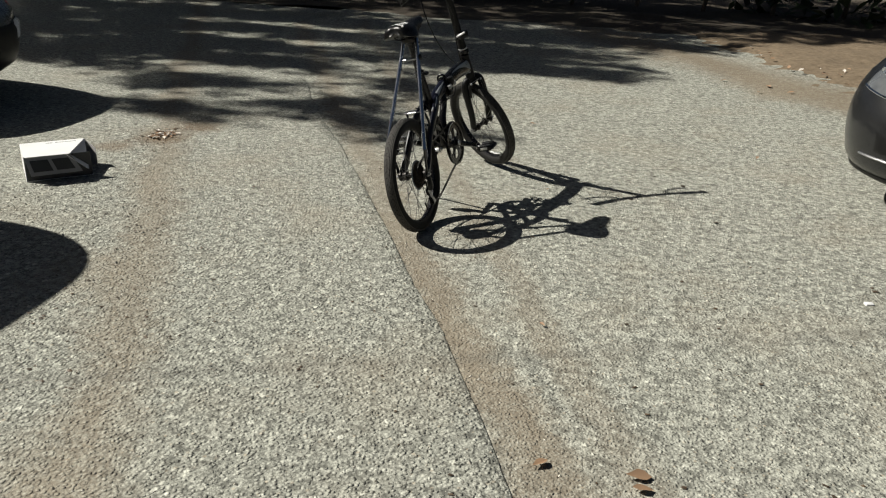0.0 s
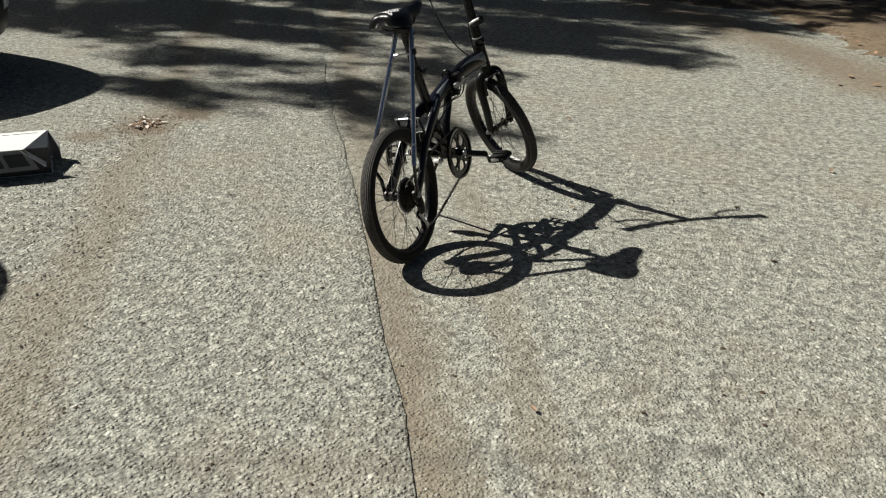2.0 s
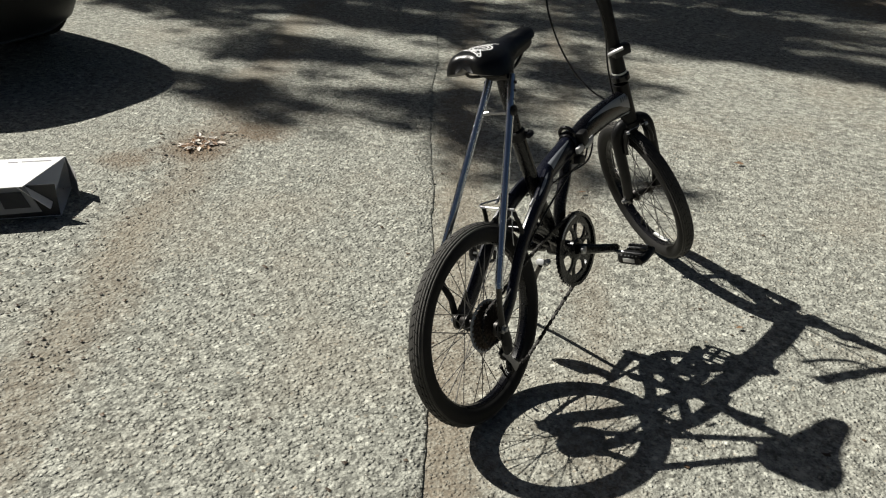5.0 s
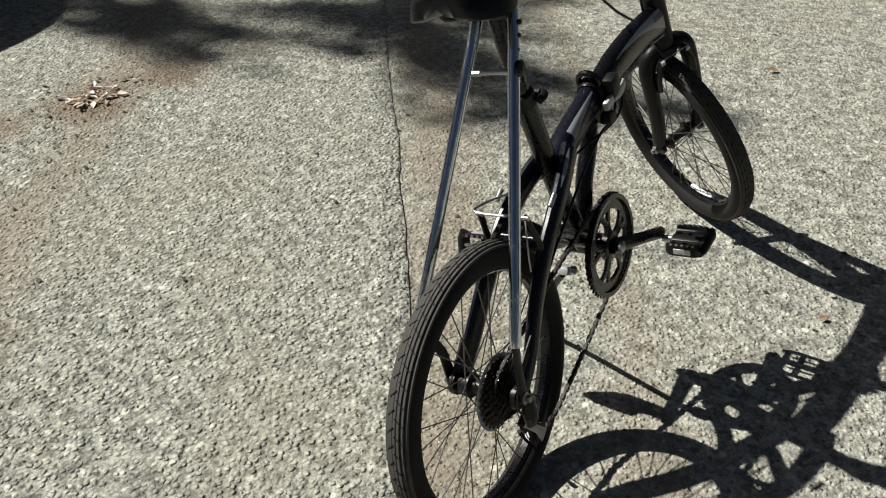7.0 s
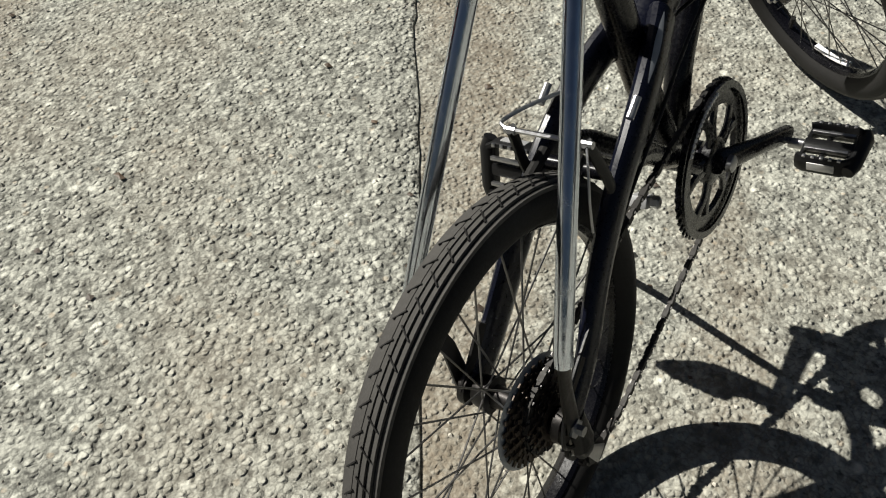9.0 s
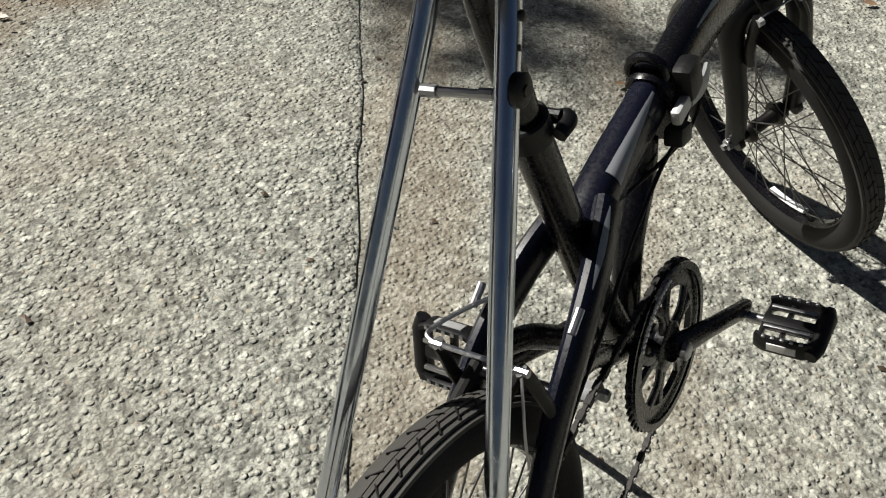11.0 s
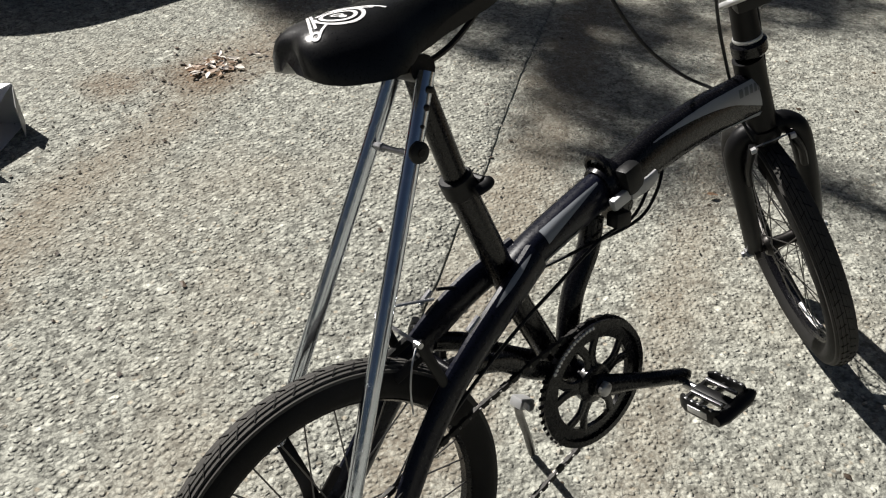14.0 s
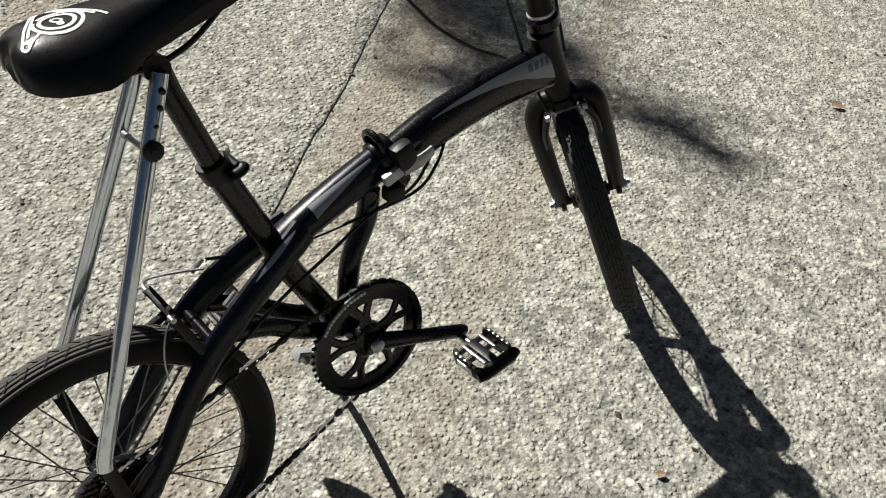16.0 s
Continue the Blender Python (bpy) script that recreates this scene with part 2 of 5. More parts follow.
PRINT_AND_SHADE = paint("dark print and panel shade", (0.03, 0.03, 0.033), 0.5, 0.0, 0.0, 0.2)
PRINT_GREY = paint("grey print", (0.24, 0.24, 0.25), 0.5, 0.0, 0.0, 0.1)
RED = paint("red plastic", (0.5, 0.02, 0.02), 0.3, 0.0, 0.3, 0.1)
CAR_DARK = paint("dark grey car paint", (0.014, 0.0145, 0.016), 0.3, 0.2, 0.4, 0.15, 400.0, 0.01, 0.05)
CAR_BLUE = paint("slate blue car paint", (0.07, 0.085, 0.105), 0.25, 0.3, 0.8, 0.15, 400.0, 0.01, 0.05)
CAR_SILVER = paint("silver car paint", (0.32, 0.33, 0.34), 0.28, 0.5, 0.8, 0.1, 400.0, 0.01, 0.05)
CAR_GLASS = paint("dark car glass", (0.01, 0.012, 0.013), 0.05, 0.0, 0.5, 0.1, 80.0, 0.0, 0.0)
LAMP = paint("clear lamp lens", (0.20, 0.21, 0.22), 0.10, 0.5, 0.6, 0.35, 40.0)
LAMP_PALE = paint("pale lamp lens", (0.62, 0.64, 0.68), 0.25, 0.0, 0.4, 0.2, 60.0)
BARK = earth("bark", (0.06, 0.045, 0.032), (0.15, 0.12, 0.09), 14.0)
LEAF = foliage("tree leaves", (0.055, 0.085, 0.028))
HEDGE = foliage("hedge leaves", (0.035, 0.055, 0.022))
DRY = foliage("dry leaves", (0.36, 0.23, 0.14))
DRY_PALE = foliage("pale dry leaves", (0.78, 0.71, 0.63))
CRUMB = foliage("leaf crumbs", (0.075, 0.05, 0.03))
STONE = foliage("loose chippings", (0.36, 0.34, 0.29))


# ------------------------------------------------------------------ mesh helpers
def mesh_of(name, bm, mat, angle=35):
    me = bpy.data.meshes.new(name)
    bmesh.ops.recalc_face_normals(bm, faces=bm.faces)
    bm.to_mesh(me)
    bm.free()
    me.materials.append(mat)
    me.polygons.foreach_set("use_smooth", [True] * len(me.polygons))
    me.set_sharp_from_angle(angle=radians(angle))
    return me


def part(name, bm, mat, parent, label="", m=None, angle=35):
    """One mesh object under a thing or under a part."""
    ob = new(name, mesh_of(name, bm, mat, angle))
    ob.parent = parent
    if m is not None:
        ob.matrix_local = m
    return tagged(ob, label)


def thing(name, m, label, category, group="", kind=""):
    ob = new(name)
    ob.empty_display_size = 0.1
    ob.matrix_world = m
    return tagged(ob, label, category, group, kind)


def solid(name, bm, mat, label, category, m=None, group="", kind="", angle=35):
    ob = new(name, mesh_of(name, bm, mat, angle))
    if m is not None:
        ob.matrix_world = m
    return tagged(ob, label, category, group, kind)


def spline(pts, n=6):
    """A smooth line through the points."""
    p = [Vector(q) for q in pts]
    p = [p[0] * 2 - p[1], *p, p[-1] * 2 - p[-2]]
    out = []
    for a, b, c, d in zip(p, p[1:], p[2:], p[3:]):
        for i in range(n):
            t = i / n
            out.append(0.5 * ((2 * b) + (c - a) * t + (2 * a - 5 * b + 4 * c - d) * t * t + (3 * b - a - 3 * c + d) * t ** 3))
    out.append(p[-2])
    return out


def frames(pts, closed=False, side=None):
    """Along a line: place, and two directions square to it. side: one that stays square to the first."""
    out, n = [], len(pts)
    ref = Vector(side) if side else None
    for i, p in enumerate(pts):
        a = pts[(i - 1) % n] if closed or i else pts[0]
        b = pts[(i + 1) % n] if closed or i < n - 1 else pts[-1]
        t = (Vector(b) - Vector(a)).normalized()
        if ref is None:
            ref = t.orthogonal().normalized()
        u = (ref - t * ref.dot(t))
        u = u.normalized() if u.length > 1e-6 else t.orthogonal().normalized()
        if side is None:
            ref = u
        out.append((Vector(p), u, t.cross(u)))
    return out


def tube(bm, pts, r, n=12, closed=False, side=None, cap=True, power=2.0):
    """A round, oval or boxy tube along pts. r: one radius, or for each point a radius or (along side, across)."""
    pts = [Vector(p) for p in pts]
    rs = r if isinstance(r, list) else [r] * len(pts)
    rings = []
    for (p, u, v), q in zip(frames(pts, closed, side), rs):
        a, b = q if isinstance(q, tuple) else (q, q)
        ring = []
        for k in range(n):
            w = 2 * math.pi * k / n
            c, s = math.cos(w), math.sin(w)
            c, s = math.copysign(abs(c) ** (2 / power), c), math.copysign(abs(s) ** (2 / power), s)
            ring.append(bm.verts.new(p + u * a * c + v * b * s))
        rings.append(ring)
    pairs = list(zip(rings, rings[1:])) + ([(rings[-1], rings[0])] if closed else [])
    for a, b in pairs:
        for k in range(n):
            bm.faces.new((a[k], a[(k + 1) % n], b[(k + 1) % n], b[k]))
    if cap and not closed:
        bm.faces.new(rings[0][::-1])
        bm.faces.new(rings[-1])
    return bm


def lerp(a, b, t):
    return a + (b - a) * t


def box(bm, size, m=None, bevel=0.0):
    q = bmesh.ops.create_cube(bm, size=1.0, matrix=(m or Matrix()) @ Matrix.Diagonal((*size, 1)))
    if bevel:
        edges = list({e for v in q["verts"] for e in v.link_edges})
        bmesh.ops.bevel(bm, geom=edges, offset=bevel, segments=2, affect="EDGES", profile=0.6)
    return bm


def turned(bm, profile, n=24, closed=False, axis="X"):
    """A turned body: profile of (along the axis, radius)."""
    rings = []
    for a, r in profile:
        ring = []
        for k in range(n):
            w = 2 * math.pi * k / n
            c, s = r * math.cos(w), r * math.sin(w)
            ring.append(bm.verts.new((a, c, s) if axis == "X" else (c, s, a)))
        rings.append(ring)
    pairs = list(zip(rings, rings[1:])) + ([(rings[-1], rings[0])] if closed else [])
    for a, b in pairs:
        for k in range(n):
            bm.faces.new((a[k], a[(k + 1) % n], b[(k + 1) % n], b[k]))
    if not closed:
        bm.faces.new(rings[0][::-1])
        bm.faces.new(rings[-1])
    return bm


def B():
    return bmesh.new()


# ------------------------------------------------------------------ ground
def sheet(xs, ys, height):
    bm = B()
    grid = [[bm.verts.new((x, y, height(x, y))) for x in xs] for y in ys]
    for r0, r1 in zip(grid, grid[1:]):
        for k in range(len(xs) - 1):
            bm.faces.new((r0[k], r0[k + 1], r1[k + 1], r1[k]))
    return bm


def spread(lo, hi, step, far):
    n = int((hi - lo) / step)
    mid = [lo + (hi - lo) * i / n for i in range(n + 1)]
    return [lo - far, lo - far / 5, lo - far / 25, *mid, hi + far / 25, hi + far / 5, hi + far]


def unevenness(x, y):
    return 0.006 * noise.noise((x * 0.9, y * 0.9, 3.0)) if -6 < x < 5 and 0 < y < 14 else 0.0


SEAM = [(3.6, -0.4), (2.40, 2.0), (1.43, 4.0), (0.600, 5.70), (0.48, 5.95), (0.285, 6.35), (0.129, 6.60), (-0.075, 6.99), (-0.39, 7.565), (-0.558, 7.875), (-0.655, 8.025), (-0.785, 8.27), (-0.95, 8.54), (-1.07, 8.74), (-1.45, 9.42), (-1.64, 9.82), (-1.90, 10.27), (-3.30, 12.8), (-4.20, 14.5)]


def seam_x(y):
    for (x0, y0), (x1, y1) in zip(SEAM, SEAM[1:]):
        if y0 <= y <= y1:
            return lerp(x0, x1, (y - y0) / (y1 - y0))
    return SEAM[0][0] if y < SEAM[0][1] else SEAM[-1][0]


ground = solid("ground", sheet(spread(-6, 5, 0.25, 400), spread(0, 14, 0.25, 400), lambda x, y: unevenness(x, y) - 0.007), ASPHALT_FINE,
               "pale worn chip-seal asphalt of a parking yard", "asphalt", kind="structure")
bm = B()
rows = []
ys = [-0.4 + 14.9 * i / 420 for i in range(421)]
for y in ys:
    ex = seam_x(y) + 0.008 * noise.noise((0, y * 3, 0)) + 0.005 * noise.noise((4, y * 31, 0))
    line = [-9.0, -5.0, -3.0, ex - 0.5, ex - 0.1, ex - 0.014, ex - 0.003, ex + 0.004]
    zs = [0.0, 0.0, 0.0, 0.0, 0.0, 0.001, -0.003, -0.02]
    rows.append([bm.verts.new((x, y, unevenness(x, y) + z)) for x, z in zip(line, zs)])
for r0, r1 in zip(rows, rows[1:]):
    for k in range(7):
        bm.faces.new((r0[k], r0[k + 1], r1[k + 1], r1[k]))
solid("asphalt_overlay", bm, ASPHALT, "coarser resurfaced asphalt layer with a ragged edge", "asphalt", kind="structure")

# ------------------------------------------------------------------ bicycle
HEADING, LEANS, PITCH = -7.3, -13.3, 0.8
ROOT = pose(0.002, 7.199, -0.002, 0, 0, HEADING) @ pose(0, 0, 0, 0, LEANS, 0) @ pose(0, 0, 0, PITCH)
bike = thing("bicycle", ROOT, "small-wheeled black folding bicycle leaning on its kickstand", "bicycle")
WHEEL_R, TYRE = 0.243, 0.024
AXLE = Vector((0, -0.011, WHEEL_R))
BB = Vector((0, 0.394, 0.276))
CRANK = 0.154
CRANK_WAY = Vector((0, 0.943, -0.333))        # the right crank points forward and down
TILT_BACK, STEER = 18.3, 55.0                  # head angle and how far the bar is turned
STEERER = pose(0, 0.830, 0.5935, TILT_BACK, 0, 0) @ pose(0, 0, 0, 0, 0, STEER)
STEM = pose(0, 0.835, 0.600, 15.0, 0, 0) @ pose(0, 0, 0, 0, 0, STEER)    # the folding stem stands a little steeper
FORK_AXLE = Vector((0, 0.027, -0.378))


def wheel(name, parent, m, hub_half, rear):
    rim_r = WHEEL_R - 2 * TYRE + 0.012
    rim = part(name, turned(B(), [(-0.011, rim_r - 0.011), (-0.012, rim_r), (-0.0115, rim_r + 0.006), (-0.009, rim_r + 0.006), (-0.008, rim_r - 0.003), (0.008, rim_r - 0.003), (0.009, rim_r + 0.006), (0.0115, rim_r + 0.006), (0.012, rim_r), (0.011, rim_r - 0.011), (0.006, rim_r - 0.015), (-0.006, rim_r - 0.015)], 72, True), BLACK, parent, "black alloy wheel rim", m)
    c = WHEEL_R - TYRE
    prof = [(TYRE * math.sin(a), c - TYRE * math.cos(a)) for a in [radians(25 + 310 * k / 15) for k in range(16)]]
    part("tyre", turned(B(), prof, 80, True), RUBBER, rim, "black rubber tyre")
    bm = B()
    for j in range(-3, 4):                     # seven ribs side by side
        w = j * 0.25
        x, r = TYRE * math.sin(w), c + TYRE * math.cos(w)
        turned(bm, [(x - 0.0026, r - 0.0030), (x - 0.0022, r + 0.0009), (x + 0.0022, r + 0.0009), (x + 0.0026, r - 0.0030)], 120, True)
    part("tread", bm, TREAD, rim, "dusty ribbed tread")
    bm = B()
    for k in range(60):                        # slanting cuts across the ribs
        for j in (-1, 1):
            q = Matrix.Rotation(2 * math.pi * (k + 0.25 * j) / 60, 4, "X") @ pose(j * 0.0062, 0, c + TYRE - 0.0001) @ Matrix.Rotation(j * 0.26, 4, "Y") @ Matrix.Rotation(j * 0.85, 4, "Z")
            bmesh.ops.create_cube(bm, size=1, matrix=q @ Matrix.Diagonal((0.0013, 0.0150, 0.0022, 1)))
    part("sipe", bm, RUBBER, rim, "dark slanting cuts in the tread")
    part("hub", turned(B(), [(-hub_half, 0.005), (-hub_half, 0.009), (-hub_half + 0.012, 0.009), (-hub_half + 0.013, 0.017), (-0.030, 0.021), (-0.027, 0.021), (-0.025, 0.013), (0.0, 0.011), (0.018, 0.013), (0.020, 0.022), (0.024, 0.022), (0.026, 0.014), (hub_half - 0.013, 0.014), (hub_half - 0.012, 0.008), (hub_half, 0.008), (hub_half, 0.005)], 20), DARKSTEEL, rim, "dark steel hub")
    kinds = []
    for s in (-1, 1):
        for lead in (-1, 1):
            bm = B()
            tube(bm, [(s * (0.028 if s < 0 else 0.022), lead * 0.0195 * 0.93, 0.008), (0, lead * 0.0, rim_r - 0.008)], 0.0011, 6)
            kinds.append(mesh_of("spoke", bm, SPOKE))
    for k in range(32):
        ob = new("spoke", kinds[k % 4])
        ob.parent = rim
        ob.matrix_local = Matrix.Rotation(2 * math.pi * (k + 0.1) / 32, 4, "X")
    bm = tube(B(), [(0, 0, 0), (0, 0, -0.028)], 0.003, 8)
    part("valve", tube(bm, [(0, 0, -0.028), (0, 0, -0.040)], 0.0042, 8), RUBBER, rim, "", pose(0, 0, 0, 202) @ pose(0, 0, rim_r - 0.012))
    return rim


rear_wheel = wheel("rear_wheel", bike, Matrix.Translation(AXLE), 0.060, True)
front_wheel = wheel("front_wheel", bike, STEERER @ Matrix.Translation(FORK_AXLE), 0.050, False)

# frame: a boxy beam in two halves about the hinge, two stays that part behind the seat tube
beam_line = spline([(0, 0.515, 0.528), (0, 0.60, 0.551), (0, 0.70, 0.563), (0, 0.79, 0.564), (0, 0.845, 0.562)], 6)
beam_r = [(lerp(0.021, 0.019, i / 24), lerp(0.034, 0.036, i / 24) if i < 14 else lerp(0.035, 0.040, (i - 14) / 10)) for i in range(25)]
part("front_beam", tube(B(), beam_line, beam_r, 20, side=(1, 0, 0), power=2.7), BLACK, bike, "glossy black front half of the frame beam")
rear_line = spline([(0, 0.484, 0.533), (0, 0.42, 0.517), (0, 0.355, 0.499), (0, 0.305, 0.482)], 6)
rear_r = [(lerp(0.018, 0.024, i / 18), lerp(0.029, 0.022, i / 18)) for i in range(19)]
part("rear_beam", tube(B(), rear_line, rear_r, 20, side=(1, 0, 0), power=2.6), NAVY, bike, "glossy navy-black rear half of the frame beam")
def skin_at(line, radii, s):
    """A thin stripe, pointed at both ends, along the upper outer side of a stay."""
    bm, last = B(), None
    n = len(line) - 1
    for i, ((p, u, v), (a, b)) in enumerate(zip(frames([Vector(q) for q in line], side=(1, 0, 0)), radii)):
        half = 13 * math.sin(math.pi * (0.04 + 0.92 * i / n))
        row = []
        for k in (-1, 0, 1):
            w = radians(52 + k * half)
            row.append(bm.verts.new(p + u * (a + 0.0009) * math.cos(w) * s + v * (b + 0.0009) * math.sin(w)))
        if last:
            for k in range(2):
                bm.faces.new((last[k], last[k + 1], row[k + 1], row[k]))
        last = row
    return bm


for s in (1, -1):
    line = spline([(s * 0.018, 0.340, 0.497), (s * 0.034, 0.275, 0.472), (s * 0.043, 0.210, 0.438), (s * 0.046, 0.160, 0.403), (s * 0.050, 0.103, 0.348), (s * 0.056, 0.048, 0.283), (s * 0.058, 0.002, 0.243)], 6)
    rr = [(lerp(0.014, 0.009, i / 36), lerp(0.024, 0.016 if s > 0 else 0.025, i / 36)) for i in range(37)]
    stay = part("stay", tube(B(), line, rr, 14, side=(1, 0, 0)), NAVY, bike, "flattened black frame stay")
    if s > 0:
        part("stay_stripe", skin_at(line[1:9], rr[1:9], s), GREY, stay, "pale pointed stripe")
    bm = B()
    tube(bm, [(s * 0.053, AXLE.y, AXLE.z), (s * 0.062, AXLE.y, AXLE.z)], 0.021, 18)
    part("dropout", tube(bm, [(s * 0.057, 0.045, 0.285), (s * 0.057, -0.014, 0.236)], [(0.006, 0.019 if s > 0 else 0.030), (0.004, 0.014 if s > 0 else 0.026)], 10, side=(1, 0, 0)), DARKSTEEL, stay)
    part("axle_nut", turned(B(), [(0.0, 0.011), (0.011, 0.011), (0.012, 0.006), (0.019, 0.006)], 6), STEEL, stay, "steel axle nut", pose(s * 0.061, AXLE.y, AXLE.z, 0, 0, 0 if s > 0 else 180))
    part("chain_stay", tube(B(), spline([(s * 0.022, 0.365, 0.300), (s * 0.030, 0.30, 0.345), (s * 0.036, 0.25, 0.388), (s * 0.042, 0.20, 0.414)], 5), [(0.009, 0.014)] * 16, 12, side=(1, 0, 0)), BLACK, bike, "short black tube from crank to stay")
part("lower_tube", tube(B(), spline([(0, 0.466, 0.500), (0, 0.452, 0.455), (0, 0.415, 0.400), (0, 0.396, 0.340), (0, 0.388, 0.290)], 6), 0.0165, 16), BLACK, bike, "curved black tube down to the crank")
seat_tube = part("seat_tube", tube(B(), [(0, 0.376, 0.285), (0, 0.316, 0.430), (0, 0.249, 0.640)], 0.0185, 20), BLACK, bike, "black seat tube")
part("seat_post", tube(B(), [(0, 0.255, 0.620), (0, 0.226, 0.745), (0, 0.220, 0.785)], 0.0150, 20), BLACK, bike, "black seat post")
up_post = (Vector((0, 0.262, 0.622)) - Vector((0, 0.3225, 0.430))).normalized()
TILT_POST = math.degrees(math.atan2(-up_post.y, up_post.z))
clamp = part("seat_clamp", turned(B(), [(-0.016, 0.0195), (-0.014, 0.0215), (0.008, 0.0215), (0.010, 0.0195)], 24, axis="Z"), PLASTIC, bike, "black seat-post clamp", pose(0, 0.251, 0.634, TILT_POST))
bm = tube(B(), spline([(0.012, 0.024, -0.012), (0.022, 0.028, -0.012), (0.027, 0.020, -0.012), (0.027, 0.002, -0.009)], 5), [(0.005, 0.007)] * 16, 10)
part("quick_release", tube(bm, [(-0.022, 0.022, -0.010), (0.020, 0.022, -0.010)], 0.0065, 10), PLASTIC, clamp, "black quick-release lever")
part("bottom_bracket", turned(B(), [(-0.036, 0.018), (-0.034, 0.022), (0.034, 0.022), (0.036, 0.018)], 24), BLACK, bike, "", Matrix.Translation(BB))

# hinge with its alloy lever
hinge = part("hinge", tube(B(), [(0, 0.488, 0.520), (0, 0.500, 0.524), (0, 0.517, 0.529)], [(0.026, 0.046), (0.030, 0.050), (0.026, 0.046)], 24, side=(1, 0, 0), power=2.6), BLACK, bike, "black folding hinge flange")
bm = tube(B(), [(0.020 * math.cos(radians(a)), 0.486 - 0.004 * math.sin(radians(a)), 0.566 + 0.018 * math.sin(radians(a))) for a in range(0, 360, 20)], 0.0055, 10, True)
part("hinge_pin", bm, BLACK, hinge, "black hinge knuckle")
LEVER = Matrix.Translation((0, -0.020, 0.018))
bm = B()
box(bm, (0.011, 0.034, 0.018), pose(0.034, 0.508, 0.507, 12), 0.004)
part("lever_block", bm, ALLOY_DULL, hinge, "silver clamp block", LEVER)
bm = tube(B(), spline([(0.037, 0.526, 0.512), (0.040, 0.548, 0.513), (0.038, 0.566, 0.515), (0.034, 0.582, 0.517)], 5), [(0.0035, lerp(0.012, 0.008, i / 15)) for i in range(16)], 10, side=(1, 0, 0), power=3)
part("hinge_lever", bm, ALLOY_DULL, hinge, "silver folding lever", LEVER)
bm = B()
box(bm, (0.022, 0.030, 0.022), pose(0.030, 0.507, 0.478, -10), 0.005)
part("lever_knob", bm, PLASTIC, hinge, "", LEVER)
bm = B()
box(bm, (0.024, 0.034, 0.042), pose(0.032, 0.512, 0.548, 12), 0.009)
part("hinge_cheek", bm, PLASTIC, hinge, "black rounded hinge cheek")


def skin(line, radii, power, edges, lift=0.0008, n=7):
    """A thin patch that follows a boxy tube. edges: for each point of the line the angles between which it lies, or None."""
    bm = B()
    last = None
    for (p, u, v), (a, b), e in zip(frames([Vector(q) for q in line], side=(1, 0, 0)), radii, edges):
        if e is None:
            last = None
            continue
        row = []
        for k in range(n):
            w = radians(lerp(e[0], e[1], k / (n - 1)))
            c, s = math.cos(w), math.sin(w)
            c, s = math.copysign(abs(c) ** (2 / power), c), math.copysign(abs(s) ** (2 / power), s)
            row.append(bm.verts.new(p + u * (a + lift) * c + v * (b + lift) * s))
        if last:
            for k in range(n - 1):
                bm.faces.new((last[k], last[k + 1], row[k + 1], row[k]))
        last = row
    return bm


beam = bike.children[[c.name.split(".")[0] for c in bike.children].index("front_beam")]
tail = bike.children[[c.name.split(".")[0] for c in bike.children].index("rear_beam")]
for flip in (0, 1):
    def turn(e):
        return None if e is None else ((180 - e[0], 180 - e[1]) if flip else e)
    edges = [None if i < 5 else turn((lerp(-42, -52, (i - 5) / 19), lerp(-38, 22, (i - 5) / 19))) for i in range(25)]
    part("grey_panel", skin(beam_line, beam_r, 2.7, edges), GREY, beam, "pale grey pointed decal")
    edges = [None if i < 12 else turn((lerp(46, 33, (i - 12) / 12), lerp(50, 52, (i - 12) / 12))) for i in range(25)]
    part("grey_panel", skin(beam_line, beam_r, 2.7, edges), GREY, beam, "pale grey pointed decal")
    for k in range(6):                          # lettering as plain bars
        i0 = 16.6 + k * 1.05
        line = [beam_line[int(i0)].lerp(beam_line[int(i0) + 1], i0 % 1), beam_line[min(23, int(i0 + 0.7))].lerp(beam_line[min(24, int(i0 + 0.7) + 1)], (i0 + 0.7) % 1)]
        part("bar", skin(line, [beam_r[int(i0)]] * 2, 2.7, [turn((-34, -12))] * 2, 0.0016, 4), GREY_DARK, beam, "dark grey lettering bar")
    edges = [turn((lerp(52, 48 if flip else 70, i / 11), lerp(47, 8, i / 11))) if 1 <= i <= 11 else None for i in range(19)]
    part("grey_panel", skin(rear_line, rear_r, 2.6, edges), GREY, tail, "pale grey pointed decal")
    edges = [turn((lerp(-30, -14, i / 18), lerp(-42, -30, i / 18))) if i > 5 else None for i in range(19)]
    part("grey_stripe", skin(rear_line, rear_r, 2.6, edges), GREY_DARK, tail, "thin grey stripe")

# saddle
SEAT = [(0.064, 0.024, 0.842, 0.818), (0.067, 0.042, 0.850, 0.814), (0.076, 0.055, 0.857, 0.809), (0.094, 0.066, 0.862, 0.804), (0.12, 0.074, 0.863, 0.801), (0.145, 0.075, 0.863, 0.798), (0.17, 0.069, 0.862, 0.8), (0.195, 0.056, 0.86, 0.806), (0.225, 0.043, 0.858, 0.813), (0.26, 0.034, 0.857, 0.82), (0.3, 0.029, 0.856, 0.824), (0.336, 0.027, 0.855, 0.826), (0.358, 0.024, 0.853, 0.828), (0.374, 0.016, 0.848, 0.832), (0.380, 0.005, 0.841, 0.836)]


SEAT = [(0.222 + (y - 0.222) * 0.92 - 0.002, w, top + 0.09 * max(0.0, y - 0.15), low + 0.09 * max(0.0, y - 0.15)) for y, w, top, low in SEAT]


